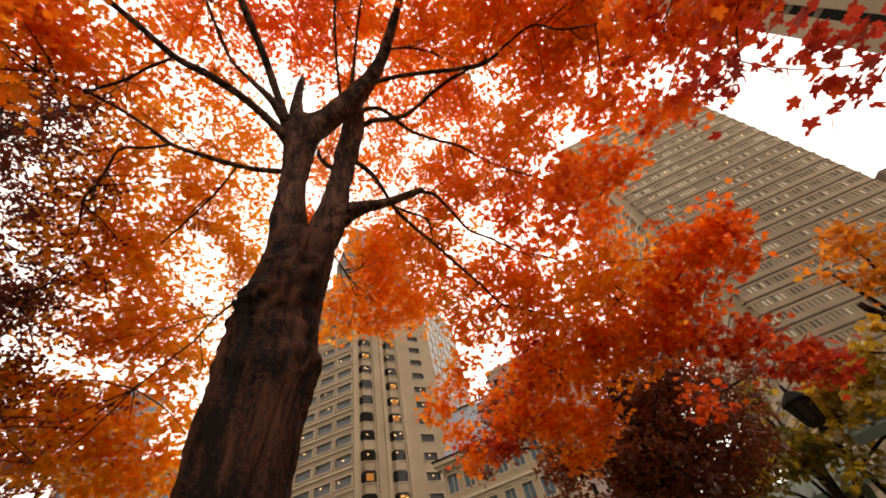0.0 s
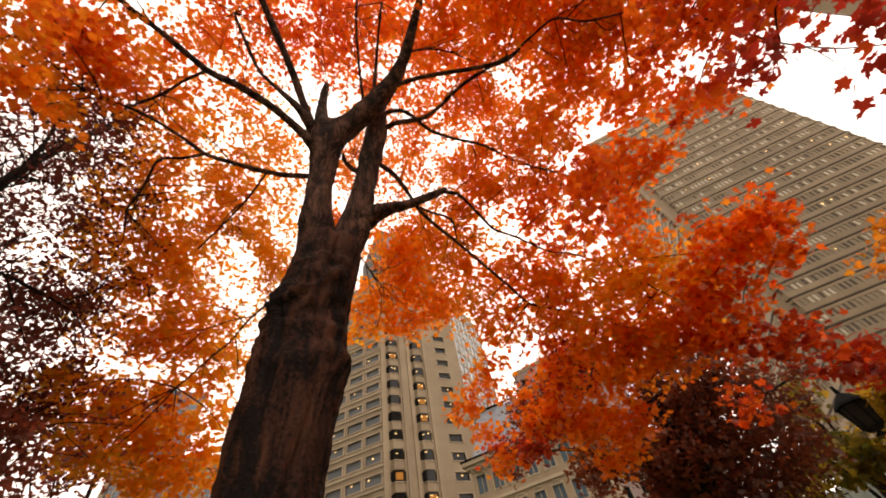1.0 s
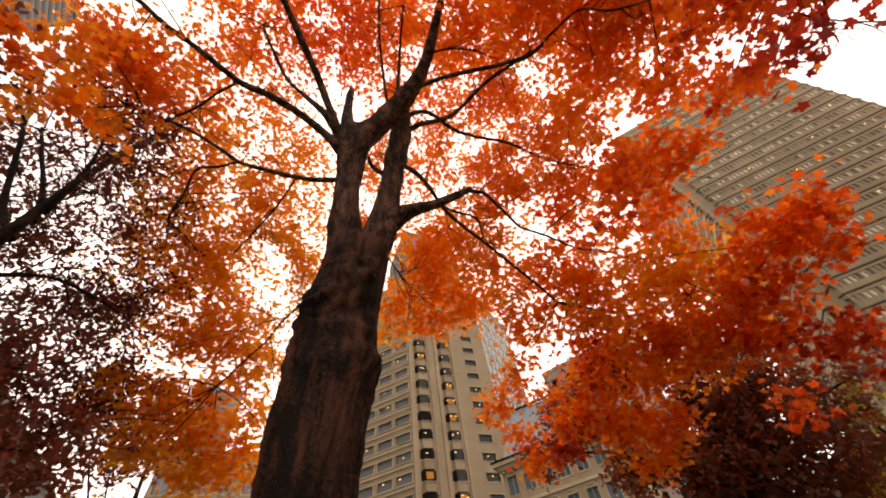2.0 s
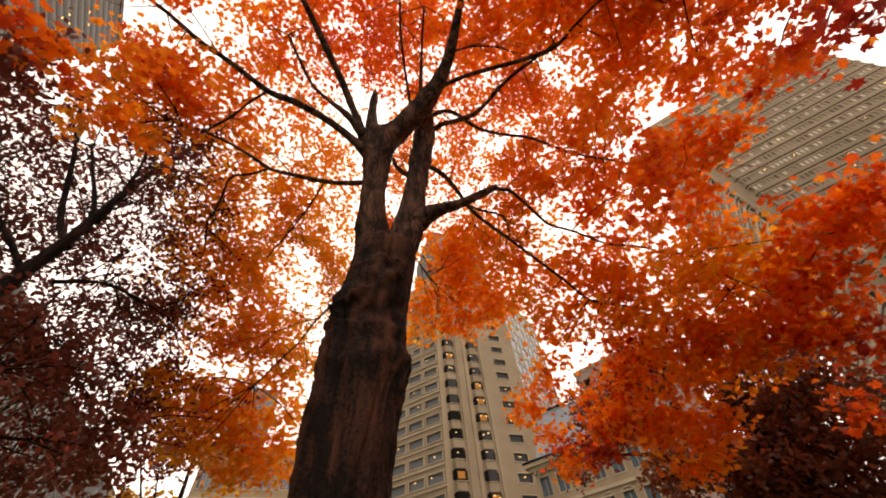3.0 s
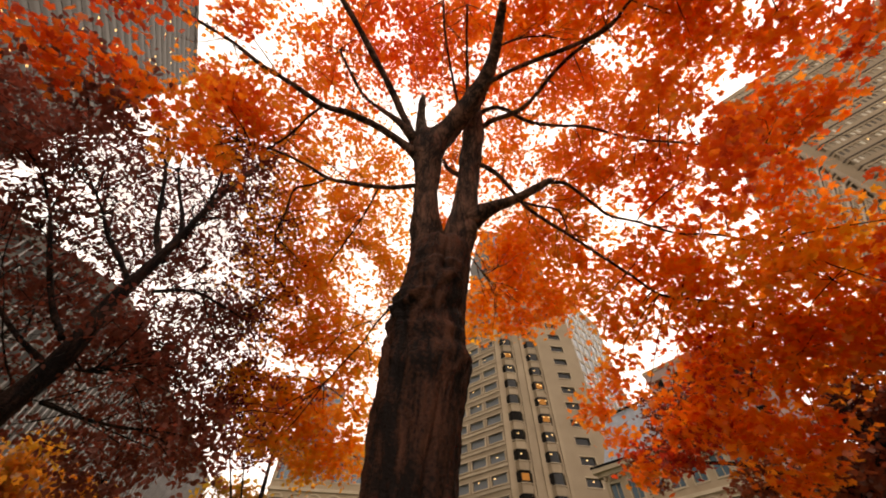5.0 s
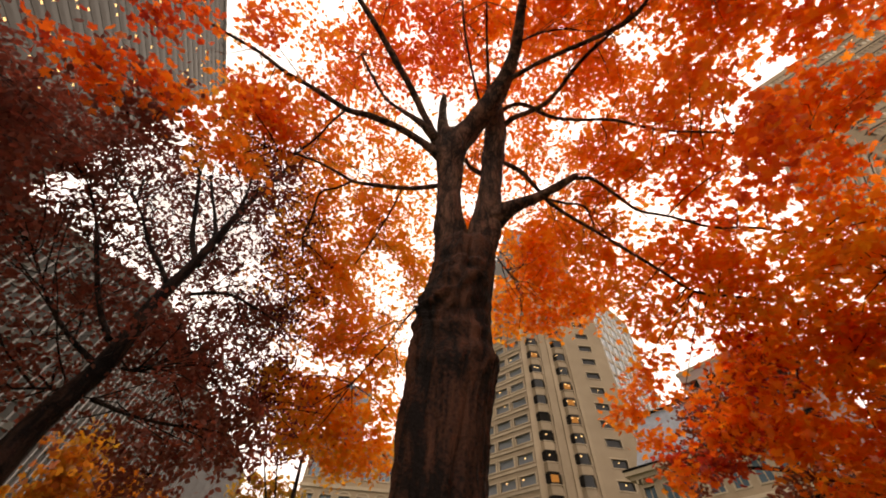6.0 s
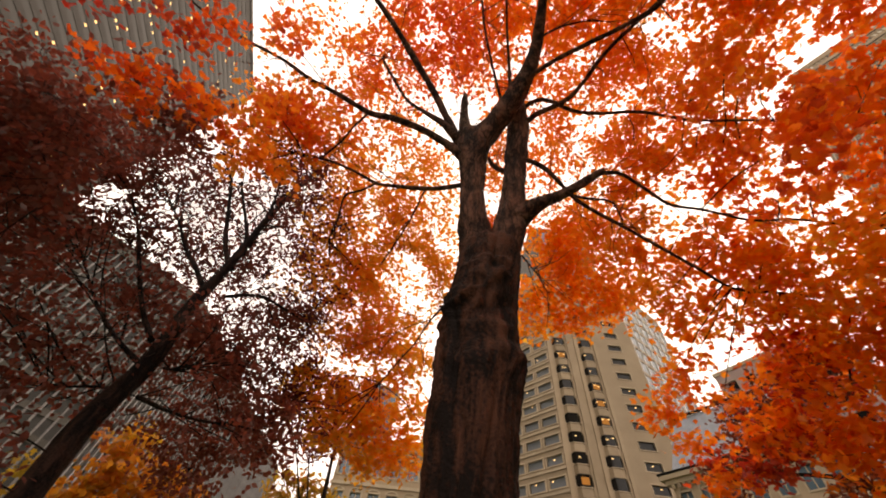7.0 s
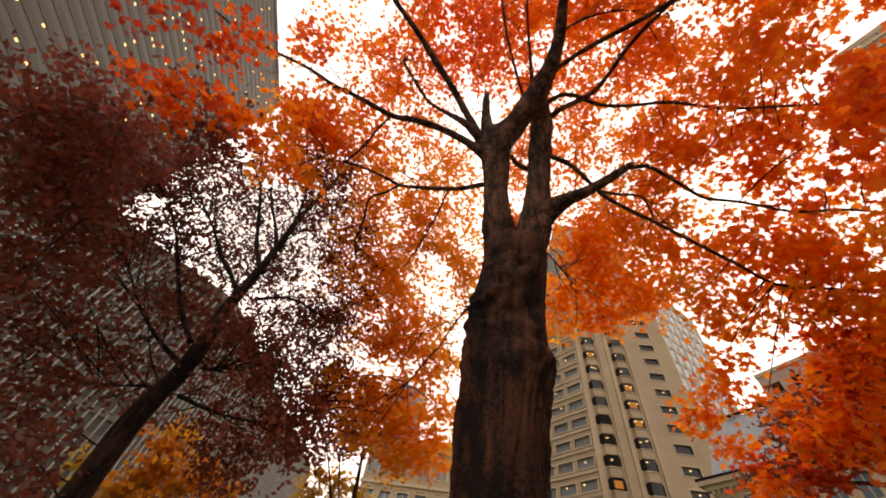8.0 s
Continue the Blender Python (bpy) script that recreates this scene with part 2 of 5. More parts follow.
def pierced(width, spans, rows, z0, z1, thick=0.5):
    """A wall in its own frame with an opening for every span of x and every row of z."""
    g = Geo()
    edges = [z0] + [z for row in rows for z in row] + [z1]
    for k in range(0, len(edges), 2):
        if edges[k + 1] - edges[k] > 0.01:
            g.box(0, width, 0, thick, edges[k], edges[k + 1])
    xs = [0] + [x for s in spans for x in s] + [width]
    for lo, hi in rows:
        for k in range(0, len(xs), 2):
            if xs[k + 1] - xs[k] > 0.01:
                g.box(xs[k], xs[k + 1], 0, thick, lo, hi)
    return g


def window_meshes(w, h, name, frame_out=0.12, frame_w=0.22, deep=0.28, bars=1):
    """Surround (proud of the wall) and pane (set back) of a window w wide and h high, origin at its lower left corner."""
    fr = Geo()
    fr.box(-frame_w, 0, -frame_out, deep, -frame_w, h + frame_w)
    fr.box(w, w + frame_w, -frame_out, deep, -frame_w, h + frame_w)
    fr.box(0, w, -frame_out, deep, -frame_w, 0)
    fr.box(0, w, -frame_out, deep, h, h + frame_w)
    for k in range(1, bars + 1):
        x = w * k / (bars + 1)
        fr.box(x - 0.05, x + 0.05, deep - 0.12, deep, 0, h)
    pn = Geo().box(0, w, deep, deep + 0.05, 0, h)
    return fr.mesh(name + "_frame"), pn.mesh(name + "_pane")


def add_window(parent, m, frame_mesh, pane_mesh, trim, glass, lamp=None):
    w = part("window", frame_mesh, trim, parent, m=m)
    part("pane", pane_mesh, glass, w)
    if lamp:
        part("ceiling_lamp", lamp, LAMP, w, "small warm lamp glowing behind the glass")
    return w


def spot(x, z, y=0.2, r=0.14):
    """A small lamp close behind the front of a window."""
    return Geo().box(x - r, x + r, y - 0.03, y + 0.03, z - r * 0.6, z + r * 0.6).mesh("ceiling_lamp")


# ---- ground ----
g = Geo()
N = 24
g.add([(-700 + 1400 * i / N, -700 + 1400 * j / N, 0) for j in range(N + 1) for i in range(N + 1)],
      [(j * (N + 1) + i, j * (N + 1) + i + 1, (j + 1) * (N + 1) + i + 1, (j + 1) * (N + 1) + i) for j in range(N) for i in range(N)])
ground = new("ground", g.mesh("ground"))
ground.data.materials.append(LAWN)
tagged(ground, "park lawn with worn earth under the trees", "ground", kind="structure")


# ---- tan tower with bay windows ----
def bay_tower():
    rnd = random.Random(4)
    base = polar(3.45, 71)
    mid = Vector((math.cos(radians(14)), math.sin(radians(14)), 0))
    left = Vector((-math.cos(radians(33)), math.sin(radians(33)), 0))
    right = Vector((math.cos(radians(50)), math.sin(radians(50)), 0))
    c0 = base + left * 20
    c2 = base + mid * 19.6
    c3 = c2 + right * 22.4
    c4, c5 = c3 + Vector((-8, 26, 0)), c0 + Vector((6, 22, 0))
    t = thing("office_tower", label="tall tan granite tower with bay windows, some lit", category="skyscraper", group="towers round the park")
    FL, Z0, NF = 3.6, 1.2, 21
    rows = [(Z0 + FL * k + 1.3, Z0 + FL * k + 2.9) for k in range(NF)]
    top = Z0 + FL * NF + 1.5
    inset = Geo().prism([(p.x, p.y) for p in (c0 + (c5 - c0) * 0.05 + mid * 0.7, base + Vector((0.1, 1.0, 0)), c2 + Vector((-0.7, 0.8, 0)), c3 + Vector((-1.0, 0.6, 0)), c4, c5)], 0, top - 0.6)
    # core is a darker brown than the granite round the openings
    part("core", inset, DARK_BROWN, t)
    # west side: triplets of framed windows
    m = wall_frame(c0, base)
    spans, x = [], 19.75 - 3.75
    for k in range(4):
        spans.insert(0, (x, x + 3.3))
        x -= 4.15
    part("wall", pierced(20, spans, rows, 0, top), TAN, t, m=m)
    fm, pm = window_meshes(3.3, 1.6, "side_window", 0.16, 0.24, 0.3, 0)
    for lo, hi in rows:
        band = Geo().box(0, 19.9, -0.18, -0.002, lo - 0.95, lo - 0.5)
        part("ledge", band, PALE, t, m=m)
        for a, b in spans:
            lit = spot(rnd.uniform(0.5, 2.8), rnd.uniform(0.9, 1.4)) if rnd.random() < 0.3 else None
            add_window(t, m @ pose(a, 0, lo), fm, pm, PALE, MIRROR_GLASS, lit)
    # front: two stacks of bays and a column of small windows
    m = wall_frame(base, c2)
    holes = [(1.0, 3.9), (6.95, 9.85), (13.65, 16.55)]
    part("wall", pierced(19.6, holes, rows, 0, top), TAN, t, m=m)
    for x0, x1 in ((-0.25, 0.55), (4.25, 4.85), (6.0, 6.6), (10.2, 10.8)):
        part("pilaster", Geo().box(x0, x1, -0.3, -0.003, 0, top + 0.4), TAN, t, m=m)
    fm, pm = window_meshes(2.9, 1.5, "small_window", 0.1, 0.18, 0.3, 0)
    for lo, hi in rows:
        for x0 in (1.0, 6.95):
            plan = [(x0 - 0.1, 0.35), (x0 + 0.55, -0.75), (x0 + 2.35, -0.75), (x0 + 3.0, 0.35)]
            glass = [(x0 + 0.02, 0.45), (x0 + 0.6, -0.6), (x0 + 2.3, -0.6), (x0 + 2.88, 0.45)]
            bay = part("bay_window", Geo().prism(plan, hi + 0.1, lo + FL - 0.35), TAN, t, m=m)
            lit = rnd.random()
            part("pane", Geo().prism(glass, lo - 0.35, hi + 0.1), GLASS, bay)
            part("sill", Geo().prism([(x0 - 0.18, 0.3), (x0 + 0.5, -0.9), (x0 + 2.4, -0.9), (x0 + 3.08, 0.3)], lo - 0.45, lo - 0.3), PALE, bay)
            if lit < 0.12 or lo < 30 and lit < 0.65:
                part("lit_room", Geo().box(x0 + 0.8, x0 + 2.1, -0.64, -0.602, lo + 0.1, hi - 0.35), WARM_ROOM, bay, "warm lit office seen through the glass")
            if lit < 0.55:
                for s in (0.9, 1.9)[: 1 + (lit < 0.25)]:
                    s += rnd.uniform(-0.25, 0.35)
                    z = hi - rnd.uniform(0.5, 0.95)
                    part("ceiling_lamp", Geo().box(x0 + s - 0.17, x0 + s + 0.17, -0.67, -0.645, z, z + 0.16), LAMP, bay)
        lit = spot(rnd.uniform(0.5, 2.0), 1.0) if rnd.random() < 0.45 else None
        add_window(t, m @ pose(13.65, 0, lo), fm, pm, PALE, GLASS, lit)
    # east side: a net of glass panes between pale bars
    m = wall_frame(c2, c3)
    part("wall", pierced(22.4, [(0.5, 21.9)], [(lo - 0.7, hi + 0.5) for lo, hi in rows], 0, top), TAN, t, m=m)
    pane = Geo().box(0, 2.5, 0.12, 0.18, 0, 2.7).mesh("pane")
    bar = Geo().box(-0.14, 0.14, -0.12, 0.2, 0, 2.8).mesh("mullion")
    for lo, hi in rows[6:]:
        for k in range(8):
            part("pane", pane, MIRROR_GLASS, t, m=m @ pose(0.6 + 2.7 * k, 0, lo - 0.65))
        for k in range(9):
            part("mullion", bar, WHITE, t, m=m @ pose(0.5 + 2.68 * k, 0, lo - 0.7))
    # crown: set-back storeys and parapet
    part("parapet", Geo().prism([(p.x, p.y) for p in (c0, base + Vector((0, -0.3, 0)), c2 + Vector((0.2, -0.2, 0)), c3, c4, c5)], top, top + 1.2), PALE, t)
    s0, s1, s2 = base + Vector((0.5, 5, 0)), c2 + Vector((-3, 5, 0)), c2 + Vector((2, 14, 0))
    s3 = c0 + Vector((12, 12, 0))
    up = [(p.x, p.y) for p in (s3, s0, s1, s2)]
    part("crown", Geo().prism(up, top + 1.2, top + 33), GREY, t, "grey set-back top storeys")
    m = wall_frame(s0, s1)
    for k in range(5):
        part("pane", Geo().box(3 + k * 2.9, 5.2 + k * 2.9, -0.08, -0.003, top + 2, top + 32), BLUE_GLASS, t, m=m)
    part("roof", Geo().prism([(p.x, p.y) for p in (s3, s0, s1, s2)], top + 33.004, top + 33.6), ROOF, t)
    return t


bay_tower()


# ---- brown tower with tray-like storeys ----
def tray_tower():
    rnd = random.Random(9)
    az = 62.0
    c = polar(az, 96)
    tang, rad = Vector((math.cos(radians(az)), -math.sin(radians(az)), 0)), Vector((math.sin(radians(az)), math.cos(radians(az)), 0))
    r_dir = tang * math.cos(radians(26)) + rad * math.sin(radians(26))
    l_dir = -tang * math.cos(radians(64)) + rad * math.sin(radians(64))
    LR, LL = 46.0, 47.5
    t = thing("office_tower", label="brown precast tower with projecting window bands", category="skyscraper", group="towers round the park")
    FL, NF = 3.85, 33
    top = FL * NF + 1.0
    a, b, d = c + l_dir * LL, c + r_dir * LR, c + l_dir * LL + r_dir * LR
    part("core", Geo().prism([(p.x, p.y) for p in (a, c, b, d)], 0, top), BROWN, t)
    part("parapet", Geo().prism([(p.x, p.y) for p in (a - r_dir * 0.3, c - r_dir * 0.3 - l_dir * 0.3, b - l_dir * 0.3, d)], top + 0.004, top + 1.5), BROWN, t)
    for m, length, x0, x1 in ((wall_frame(c, b), LR, 1.9, LR + 0.9), (wall_frame(a, c), LL, 1.0, LL - 1.9)):
        tray = Geo()
        out = 0.75
        foot = [(x0, 0.05), (x0 + out, -out), (x1 - out, -out), (x1, 0.05)]
        tray.prism(foot, 0.2, 1.45)
        # the thin lip draws the tray's shadow line by its dark colour
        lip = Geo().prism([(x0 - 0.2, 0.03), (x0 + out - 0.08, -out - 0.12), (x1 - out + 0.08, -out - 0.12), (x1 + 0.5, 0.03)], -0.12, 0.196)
        ceil = Geo().prism(foot, 3.0, 3.66)
        tray_me, lip_me, ceil_me = tray.mesh("tray"), lip.mesh("lip"), ceil.mesh("lintel")
        n = int((x1 - x0 - 2 * out) / 0.98)
        fins = Geo()
        for k in range(n + 1):
            x = x0 + out + 0.1 + (x1 - x0 - 2 * out - 0.2) * k / n
            fins.box(x - 0.19, x + 0.19, -out + 0.02, -out + 0.26, 1.454, 2.996)
        fins_me = fins.mesh("mullion_grille")
        step = (x1 - x0 - 2 * out - 0.2) / n
        glass = Geo()
        for k in range(n):
            x = x0 + out + 0.1 + step * k
            glass.box(x + 0.16, x + step - 0.16, -out + 0.20, -out + 0.25, 1.454, 2.996)
        glass_me = glass.mesh("glazing")
        for k in range(NF):
            mm = m @ pose(0, 0, FL * k + 0.6)
            s = part("storey_band", tray_me, BROWN, t, m=mm)
            part("lip", lip_me, LIP_SHADE, s)
            part("lintel", ceil_me, BROWN, s)
            part("glazing", glass_me, SLOT_GLASS, s)
            part("mullion_grille", fins_me, BROWN, s, kind="stuff")
            for q in range(n):
                if rnd.random() < 0.018:
                    x = x0 + out + 0.9 + (x1 - x0 - 2 * out - 0.2) * q / n
                    part("ceiling_lamp", Geo().box(x - 0.2, x + 0.2, -out + 0.15, -out + 0.19, 2.3, 2.7), LAMP, s)
    # lower dark wing beyond it
    w0 = polar(82.6, 150)
    w = thing("side_wing", label="dark brown lower office block beside the tower", category="building")
    m = wall_frame(w0, w0 + r_dir * 40)
    part("wall", Geo().box(0, 40, 0, 30, 0, 72), DARK_BROWN, w, m=m)
    for k in range(17):
        part("storey_band", Geo().box(-0.3, 40, -0.5, -0.003, 2 + 4 * k, 3.6 + 4 * k), BROWN, w, m=m)
    return t


tray_tower()


# ---- beige tower beyond the park's east side ----
def beige_tower():
    t = thing("office_tower", label="brownish beige stone tower with dark vertical window strips", category="skyscraper", group="towers round the park")
    a, b = polar(93.2, 52), polar(118, 58)
    m = wall_frame(a, b)
    L = (b - a).length
    # core and spandrels are darker brown than the piers
    part("core", Geo().box(0.2, L - 0.2, 0.8, 18, 0, 89), DARK_BROWN, t, m=m)
    part("parapet", Geo().box(-0.2, L + 0.2, -0.2, 18, 90.004, 91), BROWN, t, m=m)
    for k in range(int(L / 3.0)):
        x = 3.0 * k
        part("pier", Geo().box(x, x + 2.0, 0, 0.8, 0, 90), BROWN, t, m=m)
        part("glazing", Geo().box(x + 2.0, x + 3.0, 0.5, 0.6, 0, 89.5), GLASS, t, m=m)
        for q in range(23):
            part("spandrel", Geo().box(x + 2.0, x + 3.0, 0.42, 0.497, 3.8 * q, 3.8 * q + 0.7), DARK_BROWN, t, m=m)


beige_tower()


# ---- grey tower west of the park ----
def grey_tower():
    rnd = random.Random(12)
    t = thing("office_tower", label="dim grey concrete tower with small lit windows", category="skyscraper", group="towers round the park")
    b = polar(-77.2, 139)
    u = Vector((-0.496, 0.868, 0))
    a = b - u * 122
    m = wall_frame(a, b)
    rows = [(3 + 3.6 * k, 4.8 + 3.6 * k) for k in range(55)]
    spans = [(0.8 + 2.6 * k, 2.5 + 2.6 * k) for k in range(46)]
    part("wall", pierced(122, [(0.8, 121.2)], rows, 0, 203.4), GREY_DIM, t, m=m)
    back = b + polar(-77.2, 56)
    inner = m.inverted() @ back
    plan = [(0.1, 0.5), (121.9, 0.5), (inner.x - 0.3, inner.y), (0.1, inner.y)]
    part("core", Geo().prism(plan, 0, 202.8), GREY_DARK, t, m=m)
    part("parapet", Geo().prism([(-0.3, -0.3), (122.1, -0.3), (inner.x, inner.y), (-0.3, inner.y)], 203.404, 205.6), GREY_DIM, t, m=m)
    glz = Geo().box(0.8, 121.2, 0.10, 0.18, 0, 1.8).mesh("glazing")
    for lo, hi in rows:
        s = part("glazing", glz, DULL_GLASS, t, m=m @ pose(0, 0, lo))
        for x0, x1 in spans:
            if rnd.random() < 0.16:
                x = rnd.uniform(x0 + 0.3, x1 - 0.3)
                part("ceiling_lamp", Geo().box(x - 0.42, x + 0.42, 0.05, 0.096, 0.8, 1.4), LAMP, s)


grey_tower()


# ---- finned slab behind the dark tree ----
def finned_slab():
    t = thing("office_block", label="grey office slab with close vertical fins", category="building")
    fin = Geo().box(-0.15, 0.15, -0.35, 0.098, 0, 56).mesh("fin")
    far_end = polar(-36, 179)
    for a, b, deep in ((polar(-82, 92), polar(-57, 90), 18), (polar(-57, 90), far_end, 16)):
        m = wall_frame(a, b)
        L = (b - a).length
        part("core", Geo().box(0.2, L - 0.2, 0.4, deep, 0, 56), GREY_DARK, t, m=m)
        part("parapet", Geo().box(0, L, -0.25, deep, 56.004, 58.6), GREY, t, m=m)
        for k in range(15):
            part("spandrel", Geo().box(0, L, 0.1, 0.396, 3.7 * k, 3.7 * k + 1.1), GREY, t, m=m)
        for k in range(int(L / 1.5) + 1):
            part("fin", fin, STEEL, t, m=m @ pose(1.5 * k, 0, 0))


finned_slab()


# ---- sandstone houses with cornice and mansard ----
def stone_house(a, b, height, label, depth=14, mansard=0, cols=6):
    t = thing("stone_house", label=label, category="building", group="sandstone houses")
    m = wall_frame(a, b)
    L = (b - a).length
    step = L / cols
    rows = [(height - 3.4 - 4.0 * k, height - 1.3 - 4.0 * k) for k in range(int(height / 4) - 1)][::-1]
    spans = [(step * (k + 0.5) - 0.65, step * (k + 0.5) + 0.65) for k in range(cols)]
    part("wall", pierced(L, spans, rows, 0, height), SAND, t, m=m)
    part("core", Geo().box(0.1, L - 0.1, 0.55, depth, 0, height - 0.1), SAND, t, m=m)
    part("cornice", Geo().box(-0.9, L + 0.9, -0.9, depth, height + 0.004, height + 0.5).box(-0.5, L + 0.5, -0.5, -0.003, height - 0.45, height), PALE, t, m=m)
    dent = Geo().box(0, 0.28, -0.42, -0.003, height - 0.85, height - 0.46).mesh("dentil")
    for k in range(int(L / 0.62)):
        part("dentil", dent, PALE, t, m=m @ pose(0.1 + 0.62 * k, 0, 0))
    part("gutter", Geo().box(-1.0, L + 1.0, -1.0, -0.55, height + 0.504, height + 0.72), IRON, t, m=m)
    part("string_course", Geo().box(-0.1, L + 0.1, -0.22, -0.003, height - 4.6, height - 4.25), PALE, t, m=m)
    fm, pm = window_meshes(1.3, 2.1, "sash_window", 0.08, 0.16, 0.3, 1)
    arch = Geo()
    for k in range(9):
        x = math.pi * k / 8
        for r in (0.62, 0.85):
            arch.v += [(0.65 + r * math.cos(x), y, 2.14 + 0.55 * r * math.sin(x)) for y in (-0.14, -0.003)]
    for k in range(8):
        a0, b0 = 4 * k, 4 * k + 4
        arch.f += [(a0, b0, b0 + 2, a0 + 2), (a0 + 2, b0 + 2, b0 + 3, a0 + 3), (a0, a0 + 1, b0 + 1, b0)]
    arch_me = arch.mesh("arch")
    for lo, hi in rows:
        for x0, x1 in spans:
            w = add_window(t, m @ pose(x0, 0, lo), fm, pm, PALE, BLUE_GLASS)
            part("arch", arch_me, PALE, w)
    if mansard:
        z0, z1 = height + 0.504, height + mansard
        part("mansard_roof", Geo().taper([(0.2, 0.2), (L - 0.2, 0.2), (L - 0.2, depth), (0.2, depth)], z0, [(1.6, 3.2), (L - 1.6, 3.2), (L - 1.6, depth - 1), (1.6, depth - 1)], z1), SLATE, t, m=m)
        part("roof_rail", Geo().box(1.4, L - 1.4, 2.9, 3.1, z1 + 0.004, z1 + 0.3), IRON, t, m=m)
        part("gutter", Geo().box(-0.6, L + 0.6, -0.55, -0.3, height + 0.504, height + 0.75), IRON, t, m=m)
    return t


stone_house(polar(15.6, 54), polar(33, 50), 21.2, "tan sandstone house with bold cornice and slate mansard", 14, 8.0, 7)
stone_house(polar(-29, 52), polar(-17.0, 50), 22.6, "weathered sandstone house with plain cornice", 14, 0, 5)

far = thing("office_block", label="mauve brick block far behind the stone house", category="building")
m = wall_frame(polar(25.6, 88), polar(40, 84))
L = (polar(25.6, 88) - polar(40, 84)).length
rows = [(4 + 4 * k, 6 + 4 * k) for k in range(12)]
spans = [(1.6 + 3.6 * k, 3.3 + 3.6 * k) for k in range(5)]
part("wall", pierced(L, spans, rows, 0, 52), PINK, far, m=m)
part("core", Geo().box(0.2, L - 0.2, 0.55, 16, 0, 51.6), DARK_BROWN, far, m=m)
part("coping", Geo().box(-0.2, L + 0.2, -0.2, 16, 52.004, 52.8), PALE, far, m=m)
fm, pm = window_meshes(1.7, 2.0, "brick_window", 0.05, 0.1, 0.3, 0)
for lo, hi in rows:
    for x0, x1 in spans:
        add_window(far, m @ pose(x0, 0, lo), fm, pm, PALE, GLASS)

glassy = thing("office_block", label="pale blue glass block behind the stone house", category="building")
m = wall_frame(polar(-28, 96), polar(-22.5, 96))
L = (polar(-28, 96) - polar(-22.5, 96)).length
part("core", Geo().box(0, L, 0.15, 9, 0, 58), BLUE_GLASS, glassy, m=m)
for k in range(15):
    part("spandrel", Geo().box(-0.1, L + 0.1, 0, 0.146, 3.8 * k, 3.8 * k + 0.6), STEEL, glassy, m=m)
for k in range(5):
    part("mullion", Geo().box(L * k / 4 - 0.1, L * k / 4 + 0.1, -0.12, -0.003, 0, 58), STEEL, glassy, m=m)


# ---- green copper pavilion roofs ----
def pavilion(x, y, w, d, eave, ridge, rz):
    t = thing("pavilion", x, y, 0, rz, label="small park pavilion with green copper gable roof", category="pavilion", group="park pavilions")
    # wall colour kept dark to take in the shade under the eaves
    part("wall", Geo().box(-w / 2 + 0.4, w / 2 - 0.4, -d / 2 + 0.4, d / 2 - 0.4, 0, eave), DARK_BROWN, t)
    q = [(-w / 2, eave), (0, ridge), (w / 2, eave), (w / 2, eave - 0.12), (0, ridge - 0.14), (-w / 2, eave - 0.12)]
    part("roof", Geo().add([(a, b, z + 0.13) for b in (-d / 2, d / 2) for a, z in q],
                           [(0, 1, 4, 5), (1, 2, 3, 4), (6, 11, 10, 7), (7, 10, 9, 8), (0, 6, 7, 1), (1, 7, 8, 2), (5, 4, 10, 11), (4, 3, 9, 10), (0, 5, 11, 6), (2, 8, 9, 3)]), COPPER, t)
    for k in range(9):
        b = -d / 2 + d * k / 8
        part("seam", Geo().add([(s * w / 2, b + e, eave + 0.13 + dz) for s in (-1, 1) for e in (-0.02, 0.02) for dz in (0, 0.05)] + [(0, b + e, ridge + 0.13 + dz) for e in (-0.02, 0.02) for dz in (0, 0.05)],
                              [(1, 3, 11, 9), (5, 9, 11, 7), (0, 1, 9, 8), (3, 2, 10, 11), (5, 4, 8, 9), (6, 7, 11, 10)]), COPPER, t)


pavilion(*polar(54.6, 15.5).xy, 4.4, 2.4, 2.5, 3.2, -145)
pavilion(*polar(69.5, 9.5).xy, 4.0, 2.4, 2.3, 2.95, -158)


